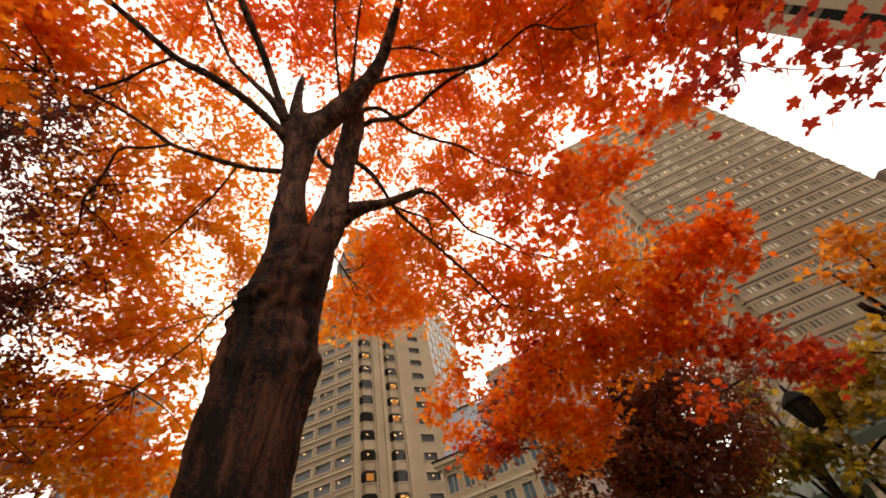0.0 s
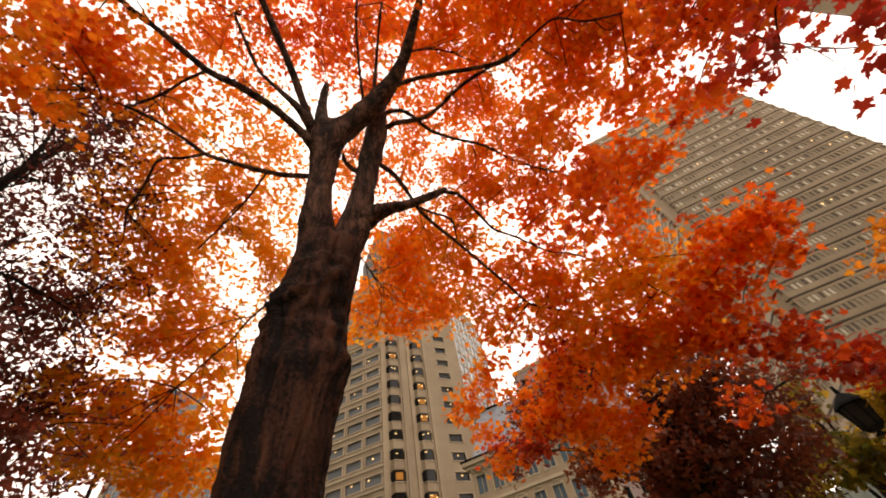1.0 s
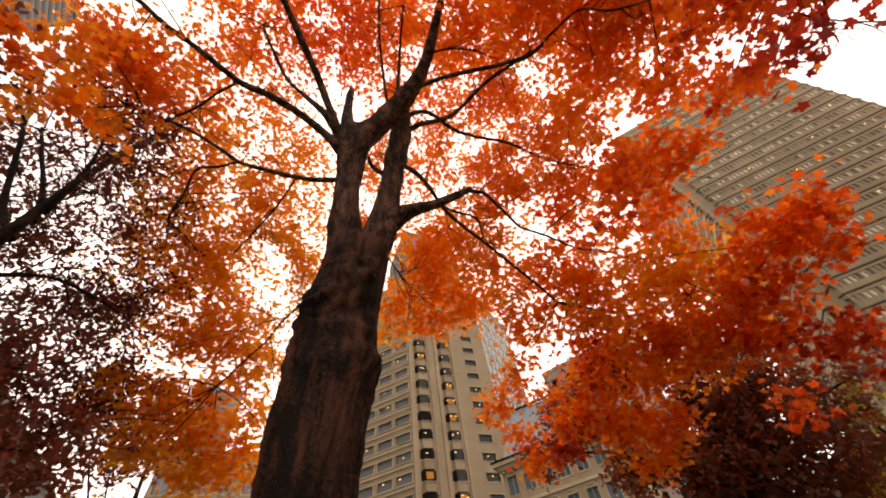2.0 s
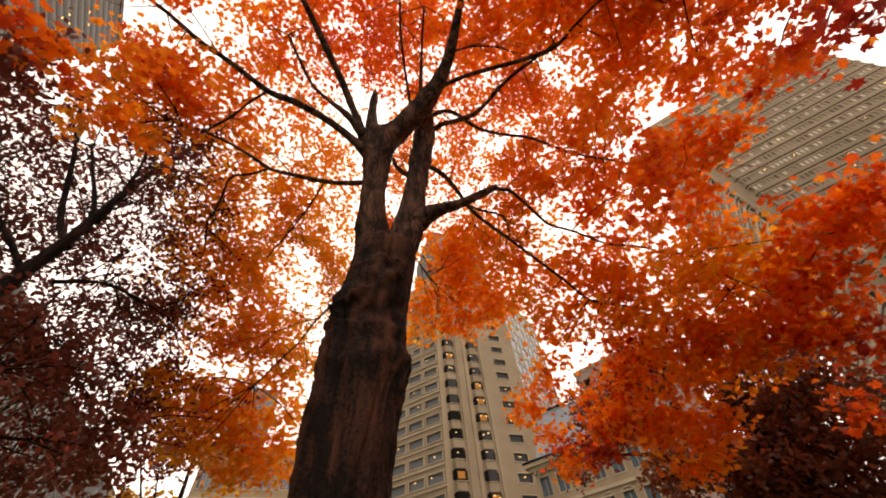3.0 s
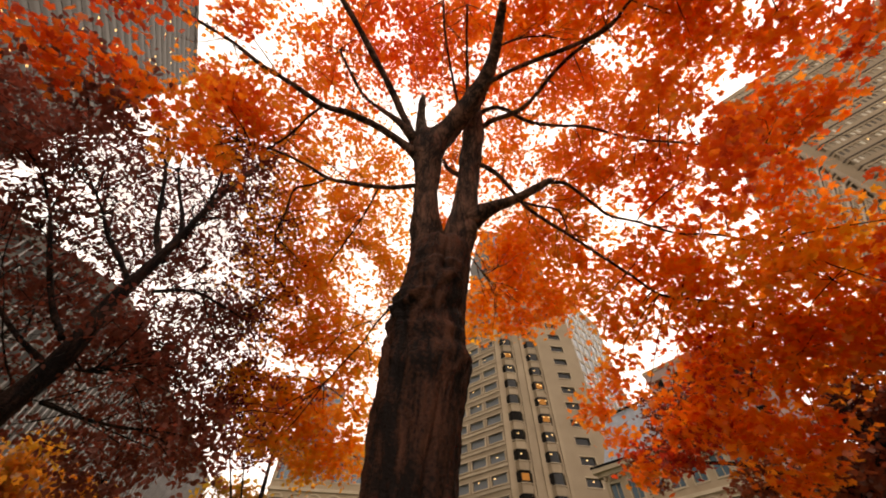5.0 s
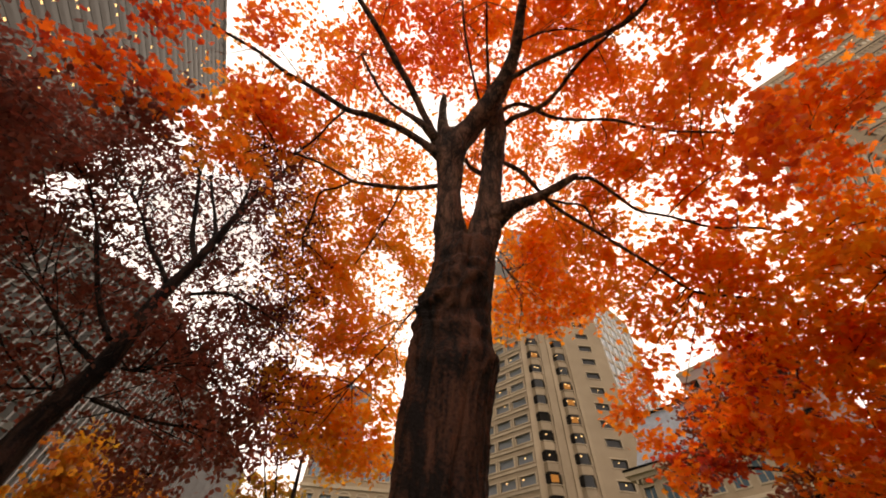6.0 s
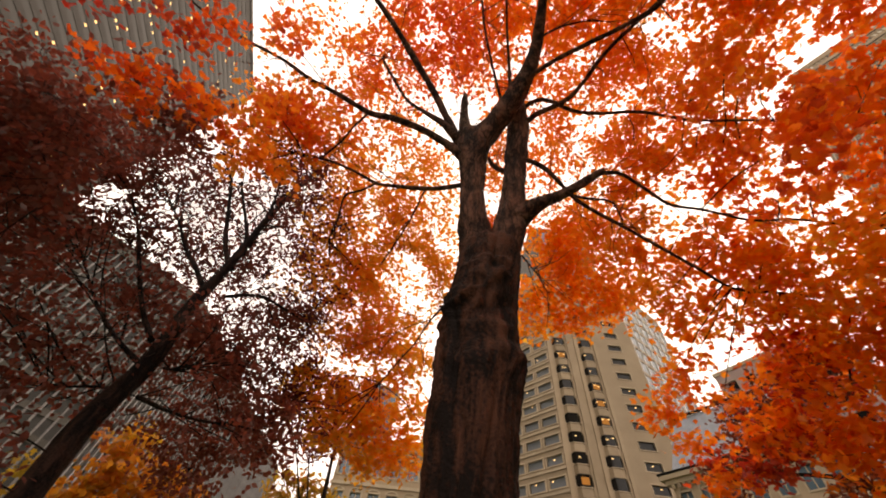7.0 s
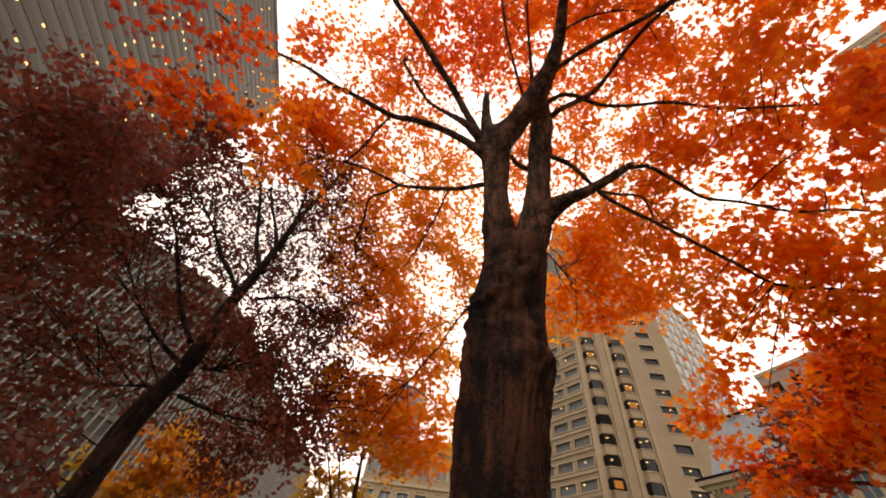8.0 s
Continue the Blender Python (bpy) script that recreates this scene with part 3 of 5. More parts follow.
# ---- street lamp ----
def street_lamp(x, y):
    t = thing("street_lamp", x, y, label="black iron park lamp post with lantern head", category="lamp")
    t.matrix_world = t.matrix_world @ Matrix.Scale(1.08, 4)

    def ring(g, rows, n=12):
        k = len(g.v)
        g.v += [(r * math.cos(2 * math.pi * i / n), r * math.sin(2 * math.pi * i / n), z) for z, r in rows for i in range(n)]
        g.f += [(k + j * n + i, k + j * n + (i + 1) % n, k + (j + 1) * n + (i + 1) % n, k + (j + 1) * n + i) for j in range(len(rows) - 1) for i in range(n)]
        return g

    part("base", ring(Geo(), [(0, 0.17), (0.12, 0.17), (0.16, 0.12), (0.5, 0.10), (0.58, 0.065), (0.62, 0.0)]), IRON, t)
    part("pole", ring(Geo(), [(0.6, 0.05), (1.6, 0.035), (1.62, 0.05), (1.66, 0.05), (1.68, 0.03), (2.5, 0.026), (2.52, 0.06), (2.56, 0.06), (2.58, 0.03), (2.6, 0)]), IRON, t)
    part("lantern_glass", ring(Geo(), [(2.6, 0.0), (2.6, 0.09), (2.65, 0.12), (2.94, 0.165), (2.94, 0.0)], 6), FROSTED, t)
    for k in range(6):
        a = 2 * math.pi * k / 6
        q = Geo().taper([(0.116 + dx, dy) for dx, dy in ((-.012, -.012), (.012, -.012), (.012, .012), (-.012, .012))], 2.64, [(0.17 + dx, dy) for dx, dy in ((-.012, -.012), (.012, -.012), (.012, .012), (-.012, .012))], 2.945)
        part("lantern_bar", q, IRON, t, m=pose(0, 0, 0, 0, 0, math.degrees(a)))
    part("lantern_cap", ring(Geo(), [(2.945, 0.0), (2.945, 0.21), (2.98, 0.195), (3.09, 0.08), (3.12, 0.03), (3.22, 0.02), (3.24, 0.0)], 6), IRON, t)


street_lamp(*polar(59.5, 8.3).xy)


# ---- tree kit ----
def bent(pts, step=0.12):
    """A smooth line through the given (x, y, z, radius) rows."""
    p = np.array(pts, float)
    p = np.vstack([2 * p[0] - p[1], p, 2 * p[-1] - p[-2]])
    rows = []
    for i in range(1, len(p) - 2):
        n = max(2, int(np.linalg.norm(p[i + 1, :3] - p[i, :3]) / step))
        for k in range(n):
            t = k / n
            rows.append(0.5 * (2 * p[i] + (p[i + 1] - p[i - 1]) * t + (2 * p[i - 1] - 5 * p[i] + 4 * p[i + 1] - p[i + 2]) * t * t + (3 * p[i] - p[i - 1] - 3 * p[i + 1] + p[i + 2]) * t ** 3))
    rows.append(p[-2])
    return np.array(rows)


def limb_geo(g, rows, sides=9, rough=0.1, seed=0.0, cap=True):
    """A rough-skinned tapering limb along the rows."""
    n = len(rows)
    k0 = len(g.v)
    side = Vector((0.3, 0.9, 0.1))
    for j in range(n):
        a, b = rows[max(j - 1, 0)][:3], rows[min(j + 1, n - 1)][:3]
        d = Vector(b - a).normalized()
        u = (side - d * side.dot(d)).normalized()
        side = u
        w = d.cross(u)
        c, r = Vector(rows[j][:3]), max(rows[j][3], 0.002)
        for i in range(sides):
            ang = 2 * math.pi * i / sides
            o = u * math.cos(ang) + w * math.sin(ang)
            bump = 1 + rough * noise.noise(Vector((o.x * 2.0 + seed, o.y * 2.0, o.z * 2.0 + j * 0.35)))
            g.v.append(tuple(c + o * r * bump))
    for j in range(n - 1):
        for i in range(sides):
            q = (i + 1) % sides
            g.f.append((k0 + j * sides + i, k0 + j * sides + q, k0 + (j + 1) * sides + q, k0 + (j + 1) * sides + i))
    if cap:
        g.f.append(tuple(k0 + (n - 1) * sides + i for i in range(sides)))
        g.f.append(tuple(k0 + i for i in reversed(range(sides))))
    return g


def shade_round(ob):
    ob.data.polygons.foreach_set("use_smooth", [True] * len(ob.data.polygons))
    return ob


HALF_MAPLE = [(0.0, 0.0), (0.10, -0.09), (0.30, -0.10), (0.27, 0.03), (0.40, 0.10), (0.31, 0.16), (0.58, 0.36), (0.44, 0.39), (0.46, 0.52), (0.20, 0.44), (0.17, 0.56), (0.27, 0.70), (0.11, 0.74), (0.0, 1.0)]
HALF_PLAIN = [(0.0, 0.0), (0.30, -0.06), (0.25, 0.10), (0.54, 0.38), (0.20, 0.46), (0.24, 0.66), (0.0, 1.0)]
HALF_OVAL = [(0.0, 0.0), (0.26, 0.25), (0.28, 0.55), (0.0, 1.0)]


def leaf_shape(half, fold=0.09, droop=0.10):
    """Vertices and two faces of a leaf of length 1 that is folded at its midrib and droops at its tips."""
    n = len(half)
    right = [(x, y - 0.3, abs(x) * fold - droop * (x * x + (y - 0.3) ** 2)) for x, y in half]
    left = [(-x, y, z) for x, y, z in right[1:-1]]
    faces = [tuple(range(n)), tuple([0] + [n - 1][:0] + list(range(n, 2 * n - 2)) + [n - 1])[::-1]]
    return np.array(right + left), faces


def leaf_frames(rng, count, up_pull=1.0, spread=0.75):
    """Turning matrices for leaves whose upper sides face more or less upwards."""
    nrm = rng.normal(0, spread, (count, 3)) + np.array([0, 0, up_pull])
    nrm /= np.linalg.norm(nrm, axis=1)[:, None]
    t = rng.normal(0, 1, (count, 3)) + np.array([0, 0, -0.4])
    t -= (t * nrm).sum(1)[:, None] * nrm
    t /= np.linalg.norm(t, axis=1)[:, None] + 1e-9
    s = np.cross(t, nrm)
    return np.stack([s, t, nrm], axis=2)


def foliage_mesh(name, half, pos, turn, size, hue):
    """One mesh of many leaves."""
    v, faces = leaf_shape(half)
    n, k = len(pos), len(v)
    pts = (np.einsum("nij,kj->nki", turn, v) * size[:, None, None] + pos[:, None, :]).reshape(-1, 3)
    loop = np.concatenate([np.array(f) for f in faces])
    loops = (loop[None, :] + (np.arange(n) * k)[:, None]).ravel()
    lens = np.tile([len(f) for f in faces], n)
    starts = np.concatenate([[0], np.cumsum(lens)[:-1]])
    me = bpy.data.meshes.new(name)
    me.vertices.add(n * k)
    me.vertices.foreach_set("co", pts.astype(np.float32).ravel())
    me.loops.add(len(loops))
    me.loops.foreach_set("vertex_index", loops.astype(np.int32))
    me.polygons.add(len(lens))
    me.polygons.foreach_set("loop_start", starts.astype(np.int32))
    me.attributes.new("turning", "FLOAT", "POINT").data.foreach_set("value", np.repeat(hue, k).astype(np.float32))
    me.update(calc_edges=True)
    me.validate()
    return me


def spray_leaves(rng, sprays, leaf, per=8, flat=0.75, gaps=-0.38):
    """Leaves of a bough: twig ends scattered through each spray (x, y, z, radius, thickness, hue), a bunch of leaves at each end."""
    area = 0.30 * leaf * leaf
    pos, hue, ends = [], [], []
    for x, y, z, r, thick, h in sprays:
        r = max(r, 0.05)
        n = int(thick * math.pi * r * r / area)
        m = max(3, n // per)
        e = rng.normal(0, 1, (m, 3))
        e /= np.linalg.norm(e, axis=1)[:, None]
        e *= (rng.random(m) ** 0.42)[:, None] * r * rng.uniform(0.75, 1.3, m)[:, None]
        e[:, 2] *= flat
        e += (x, y, z)
        ends.append((np.array((x, y, z)), e))
        keep = np.array([1.2 * noise.noise(Vector(q * 1.3)) + 0.6 * noise.noise(Vector(q * 3.1)) for q in e]) > gaps
        if keep.sum() > 2:
            e = e[keep]
        m = len(e)
        who = rng.integers(0, m, n)
        p = e[who] + rng.normal(0, 1, (n, 3)) * np.array([0.125, 0.125, 0.075]) * (leaf / 0.11)
        pos.append(p)
        hue.append(h + rng.normal(0, 0.05, m)[who] + rng.normal(0, 0.05, n))
    return np.concatenate(pos), np.concatenate(hue), ends


def twig_net(rng, ends, skeleton, thin=1.0, reach=1.3, every=30):
    """Thin twigs from the nearest limb to each spray, and on to some of its twig ends."""
    g = Geo()
    sk = np.concatenate(skeleton)
    for c, e in ends:
        d = np.linalg.norm(sk[:, :3] - c, axis=1)
        a = sk[np.argmin(d)][:3]
        if d.min() > 0.15 and d.min() < reach:
            mid = (a + c) / 2 + rng.normal(0, 0.03, 3) + np.array([0, 0, 0.03 * d.min()])
            limb_geo(g, bent([(*a, 0.007 * thin), (*mid, 0.006 * thin), (*c, 0.003 * thin)], 0.2), 5, 0.1, 0, False)
        for p in e[: len(e) // every]:
            mid = (p + c) / 2 + rng.normal(0, 0.04, 3)
            limb_geo(g, np.array([(*c, 0.004 * thin), (*mid, 0.003 * thin), (*p, 0.002 * thin)]), 4, 0, 0, False)
    return g


def side_twigs(rng, rows, count, reach, r, lift=0.25):
    """Short forked twigs that leave a limb along its outer part."""
    g, n = Geo(), len(rows)
    for _ in range(count):
        i = int(rng.integers(n // 5, n - 1))
        a, along = rows[i][:3], rows[i + 1][:3] - rows[i][:3]
        along = along / (np.linalg.norm(along) + 1e-9)
        way = along * 0.8 + rng.normal(0, 0.6, 3) + np.array([0, 0, lift])
        way /= np.linalg.norm(way)
        size = reach * rng.uniform(0.5, 1.3)
        mid = a + way * size * 0.5 + rng.normal(0, 0.05 * size, 3)
        tip = a + way * size + rng.normal(0, 0.14 * size, 3) + np.array([0, 0, -0.05 * size])
        limb_geo(g, bent([(*a, r), (*mid, r * 0.7), (*tip, r * 0.3)], 0.15), 5, 0.1, 0, False)
        for _ in range(2):
            fork = mid + (way + rng.normal(0, 0.6, 3)) * size * 0.4
            limb_geo(g, np.array([(*mid, r * 0.55), (*((mid + fork) / 2 + rng.normal(0, 0.03 * size, 3)), r * 0.4), (*fork, r * 0.25)]), 4, 0, 0, False)
    return g


# ---- leaves' colours: from golden over orange to deep red ----
MAPLE_LEAF = leaf_matter("maple_leaf", [(0.82, 0.43, 0.03), (0.87, 0.31, 0.022), (0.88, 0.22, 0.017), (0.82, 0.11, 0.014), (0.40, 0.028, 0.014)])
DARK_LEAF = leaf_matter("maroon_leaf", [(0.085, 0.014, 0.009), (0.21, 0.040, 0.023), (0.36, 0.09, 0.040)], 1.0, 0.5)
GOLD_LEAF = leaf_matter("golden_leaf", [(0.11, 0.10, 0.012), (0.48, 0.26, 0.020), (0.58, 0.16, 0.014)])
MAROON_LEAF = leaf_matter("brown_maroon_leaf", [(0.06, 0.014, 0.007), (0.18, 0.034, 0.013), (0.33, 0.068, 0.02)])

# limbs: x, y, z, radius along each
MAPLE_LIMBS = {}
MAPLE_LIMBS["stem_left"] = [(-0.35, 1.96, 3.59, 0.158), (-0.38, 1.92, 3.87, 0.154), (-0.4, 1.87, 4.11, 0.143), (-0.41, 1.81, 4.36, 0.128), (-0.41, 1.74, 4.66, 0.124), (-0.4, 1.67, 4.94, 0.139), (-0.4, 1.58, 5.2, 0.163), (-0.4, 1.54, 5.43, 0.156), (-0.39, 1.52, 5.57, 0.107)]
MAPLE_LIMBS["stem_right"] = [(-0.21, 1.97, 3.62, 0.112), (-0.12, 1.99, 4.03, 0.151), (-0.05, 1.97, 4.41, 0.141), (-0.01, 1.93, 4.74, 0.129), (0.04, 1.88, 5.17, 0.123), (0.09, 1.78, 5.6, 0.128), (0.14, 1.7, 6.03, 0.132), (0.18, 1.59, 6.51, 0.102), (0.18, 1.49, 7.11, 0.034)]
MAPLE_LIMBS["limb_up"] = [(-0.4, 1.68, 5.19, 0.14), (-0.34, 1.59, 5.45, 0.158), (-0.22, 1.54, 5.63, 0.142), (-0.05, 1.47, 5.85, 0.132), (0.13, 1.35, 6.12, 0.132), (0.3, 1.18, 6.3, 0.105), (0.44, 0.98, 6.51, 0.08), (0.53, 0.75, 6.7, 0.066), (0.61, 0.49, 6.9, 0.051), (0.68, 0.22, 7.06, 0.036)]
MAPLE_LIMBS["limb_thin_up"] = [(0.13, 1.66, 6.25, 0.043), (0.11, 1.34, 6.55, 0.03), (0.13, 1.05, 6.81, 0.022), (0.15, 0.75, 7.06, 0.017), (0.19, 0.39, 7.29, 0.013)]
MAPLE_LIMBS["limb_south"] = [(0.15, 1.72, 6.03, 0.037), (0.37, 1.6, 6.08, 0.034), (0.54, 1.56, 6.1, 0.032), (0.77, 1.49, 6.12, 0.029), (0.97, 1.32, 6.15, 0.027), (1.12, 1.15, 6.18, 0.024), (1.3, 0.99, 6.2, 0.022), (1.51, 0.83, 6.19, 0.017), (1.7, 0.67, 6.17, 0.013)]
MAPLE_LIMBS["limb_east"] = [(0.15, 1.65, 6.45, 0.031), (0.41, 1.52, 6.38, 0.028), (0.6, 1.53, 6.26, 0.025), (0.8, 1.63, 6.11, 0.023), (1.08, 1.67, 5.94, 0.02), (1.49, 1.66, 5.73, 0.017), (1.91, 1.73, 5.43, 0.014), (2.32, 1.7, 5.12, 0.012), (2.73, 1.66, 4.73, 0.009), (2.87, 1.62, 4.51, 0.007)]
MAPLE_LIMBS["limb_up_east"] = [(0.21, 1.25, 6.23, 0.032), (0.52, 1.1, 6.23, 0.028), (0.83, 0.99, 6.2, 0.025), (1.58, 0.72, 6, 0.026), (1.77, 0.42, 5.77, 0.013), (1.9, 0.18, 5.52, 0.012), (2.1, 0.14, 5.21, 0.01), (2.4, -0.04, 4.81, 0.008), (2.47, -0.05, 4.52, 0.008), (2.58, -0.03, 4.17, 0.007), (2.71, 0.02, 3.78, 0.006), (2.73, 0.01, 3.46, 0.005), (2.7, -0.03, 3.19, 0.004), (2.65, -0.12, 2.9, 0.004)]
MAPLE_LIMBS["limb_up_twig"] = [(0.49, 0.85, 6.63, 0.016), (0.71, 0.78, 6.58, 0.013), (0.92, 0.75, 6.51, 0.01), (1.11, 0.75, 6.43, 0.007)]
MAPLE_LIMBS["limb_mid_up"] = [(-0.01, 1.45, 5.96, 0.02), (-0.09, 0.97, 6.33, 0.017), (-0.13, 0.57, 6.63, 0.015), (-0.12, 0.29, 6.89, 0.012)]
MAPLE_LIMBS["limb_north"] = [(-0.49, 1.62, 5.26, 0.07), (-0.58, 1.46, 5.43, 0.058), (-0.71, 1.36, 5.88, 0.043), (-0.85, 1.08, 6.13, 0.041), (-1.02, 0.76, 6.36, 0.038), (-1.21, 0.38, 6.56, 0.035), (-1.4, 0.04, 6.73, 0.032), (-1.51, -0.19, 6.9, 0.029)]
MAPLE_LIMBS["limb_northwest"] = [(-0.47, 1.64, 5.09, 0.068), (-0.59, 1.52, 5.18, 0.05), (-0.79, 1.45, 5.43, 0.041), (-1.05, 1.32, 5.58, 0.039), (-1.33, 1.21, 5.7, 0.036), (-1.62, 1.12, 5.79, 0.032), (-1.99, 0.83, 5.87, 0.029), (-2.26, 0.65, 5.94, 0.025), (-2.52, 0.4, 6.01, 0.02), (-2.83, 0.15, 6.01, 0.017), (-3.13, -0.14, 6, 0.014), (-3.35, -0.43, 6.02, 0.012)]
MAPLE_LIMBS["limb_northwest_side"] = [(-1.62, 1.12, 5.79, 0.016), (-1.85, 1.24, 5.75, 0.015), (-2.09, 1.39, 5.69, 0.013), (-2.36, 1.5, 5.6, 0.011), (-2.52, 1.5, 5.6, 0.009)]
MAPLE_LIMBS["limb_north_side"] = [(-0.53, 1.5, 5.35, 0.058), (-0.73, 1.32, 5.54, 0.039), (-1.02, 1.27, 6.01, 0.023), (-1.23, 1.18, 6.27, 0.021), (-1.41, 0.95, 6.56, 0.018), (-1.56, 0.7, 6.84, 0.015)]
MAPLE_LIMBS["stub"] = [(-0.44, 1.58, 5.33, 0.103), (-0.47, 1.47, 5.53, 0.079), (-0.47, 1.33, 5.7, 0.05), (-0.45, 1.21, 5.84, 0.04), (-0.43, 1.15, 5.91, 0.02)]
MAPLE_LIMBS["stub_small"] = [(-0.05, 1.87, 5.14, 0.033), (-0.14, 1.88, 5.27, 0.03), (-0.22, 1.87, 5.41, 0.027), (-0.25, 1.84, 5.55, 0.02)]
MAPLE_LIMBS["limb_west"] = [(-0.43, 1.74, 4.72, 0.03), (-0.56, 1.8, 4.85, 0.027), (-0.9, 1.84, 4.95, 0.024), (-1.25, 1.81, 5.05, 0.022), (-1.57, 1.76, 5.14, 0.02), (-1.83, 1.64, 5.28, 0.018), (-2.17, 1.47, 5.37, 0.015), (-2.58, 1.31, 5.38, 0.012)]
MAPLE_LIMBS["limb_west_side"] = [(-1.57, 1.76, 5.14, 0.016), (-1.81, 1.85, 5.2, 0.014), (-2.08, 1.92, 5.25, 0.013), (-2.27, 2.2, 5.21, 0.011), (-2.5, 2.48, 5.14, 0.009)]
MAPLE_LIMBS["limb_west_twig"] = [(-0.97, 1.84, 4.98, 0.011), (-1.19, 2.14, 4.97, 0.01), (-1.49, 2.47, 4.9, 0.01), (-1.76, 2.74, 4.83, 0.009)]
MAPLE_LIMBS["limb_southeast"] = [(-0.02, 1.97, 4.26, 0.109), (0.11, 1.92, 4.37, 0.094), (0.24, 1.9, 4.44, 0.067), (0.4, 1.89, 4.5, 0.051), (0.57, 1.85, 4.56, 0.045), (0.72, 1.81, 4.62, 0.04), (0.85, 1.77, 4.67, 0.029)]
MAPLE_LIMBS["limb_southeast_far"] = [(0.79, 1.78, 4.64, 0.024), (0.98, 1.81, 4.66, 0.021), (1.11, 1.91, 4.66, 0.018), (1.27, 2.04, 4.61, 0.017), (1.44, 2.17, 4.55, 0.015), (1.69, 2.22, 4.48, 0.013), (1.89, 2.28, 4.43, 0.012), (2.08, 2.33, 4.37, 0.011), (2.35, 2.31, 4.3, 0.011), (2.61, 2.32, 4.19, 0.009), (2.81, 2.29, 4.13, 0.007)]
MAPLE_LIMBS["limb_low_east"] = [(0.09, 1.83, 5.44, 0.03), (0.36, 1.99, 5.39, 0.028), (0.52, 2.16, 5.31, 0.025), (0.68, 2.35, 5.2, 0.023), (0.9, 2.51, 5.09, 0.022), (1.16, 2.65, 4.95, 0.021), (1.57, 2.86, 4.66, 0.018), (1.81, 2.97, 4.47, 0.016), (2.03, 3.07, 4.27, 0.015), (2.3, 3.04, 4.14, 0.013), (2.67, 2.96, 3.94, 0.01), (2.89, 2.89, 3.82, 0.008)]
MAPLE_LIMBS["limb_low_east_side"] = [(0.66, 2.32, 5.22, 0.019), (0.86, 2.38, 5.18, 0.016), (1.08, 2.43, 5.14, 0.013), (1.18, 2.63, 5.02, 0.011)]
MAPLE_LIMBS["twig_low_east"] = [(-0.01, 1.8, 3.56, 0.007), (0.08, 2.09, 3.71, 0.006), (0.15, 2.36, 3.88, 0.005), (0.22, 2.62, 4.05, 0.005)]
MAPLE_LIMBS["twig_low_west"] = [(-0.55, 1.87, 3.21, 0.009), (-0.82, 2.25, 3.34, 0.008), (-1.06, 2.64, 3.45, 0.007), (-1.33, 3, 3.55, 0.007), (-1.67, 3.39, 3.55, 0.006)]
# boughs: x, y, z, radius, thickness of leaves, hue
MAPLE_SPRAYS = {}
MAPLE_SPRAYS["west"] = [(-2.37, 2.79, 6.06, 0.588, 0.31, 0.25), (-2.2, 3.42, 5.98, 0.684, 0.56, 0.13), (-2.72, 3.43, 5.7, 0.384, 0.27, 0.36), (-1.84, 2.69, 6.1, 0.456, 0.34, 0.18), (-1.36, 3.15, 6.22, 0.504, 0.31, 0.15), (-1.34, 3.93, 5.9, 0.432, 0.62, 0.1), (-2.35, 3.87, 5.24, 0.672, 0.38, 0.29), (-1.98, 4.17, 5.13, 0.42, 0.56, 0.1), (-1.62, 4.55, 4.51, 0.288, 0.41, 0.11), (-2.46, 2.18, 6.32, 0.528, 0.24, 0.27), (-2.69, 2.57, 6.01, 0.288, 0.19, 0.39), (-2.18, 3.84, 5.65, 0.432, 0.48, 0.11)]
MAPLE_SPRAYS["west"] += [(-1.55, 4.32, 5.47, 0.372, 0.48, 0.1)]
MAPLE_SPRAYS["west_low"] = [(-2.03, 4.53, 4.3, 0.276, 0.76, 0.2), (-2.21, 4.52, 4.19, 0.324, 0.37, 0.3), (-2.58, 4.02, 4.58, 0.35, 0.49, 0.28), (-1.75, 4.66, 4.28, 0.192, 0.35, 0.17), (-2.27, 4.03, 4.46, 0.55, 0.58, 0.21), (-2.41, 3.97, 3.63, 0.561, 0.44, 0.16), (-2.04, 4.38, 3.71, 0.576, 0.55, 0.3), (-1.67, 4.69, 3.39, 0.384, 0.92, 0.24), (-1.55, 4.57, 3.73, 0.276, 0.64, 0.2), (-2.38, 3.99, 3.15, 0.319, 0.36, 0.16), (-2.68, 4.11, 4.02, 0.55, 0.69, 0.16), (-2.53, 4.49, 3.5, 0.484, 0.64, 0.16)]
MAPLE_SPRAYS["west_low"] += [(-2.14, 4.71, 3.93, 0.432, 0.52, 0.17), (-2.27, 4.76, 3.2, 0.341, 0.54, 0.16), (-2.63, 3.8, 4.82, 0.66, 0.77, 0.21), (-2.25, 4.21, 4.6, 0.504, 0.52, 0.14), (-1.87, 4.43, 4.9, 0.3, 0.35, 0.1), (-3.03, 4.16, 3.99, 0.484, 0.5, 0.16), (-2.56, 4.59, 3.76, 0.429, 0.5, 0.16), (-2.21, 4.93, 3.42, 0.384, 0.59, 0.21), (-1.98, 4.54, 4.69, 0.288, 0.59, 0.2), (-2.68, 3.85, 3.98, 0.429, 0.81, 0.16), (-2.53, 4.02, 3.41, 0.385, 0.87, 0.16), (-2.2, 4.46, 3.41, 0.319, 0.72, 0.16)]
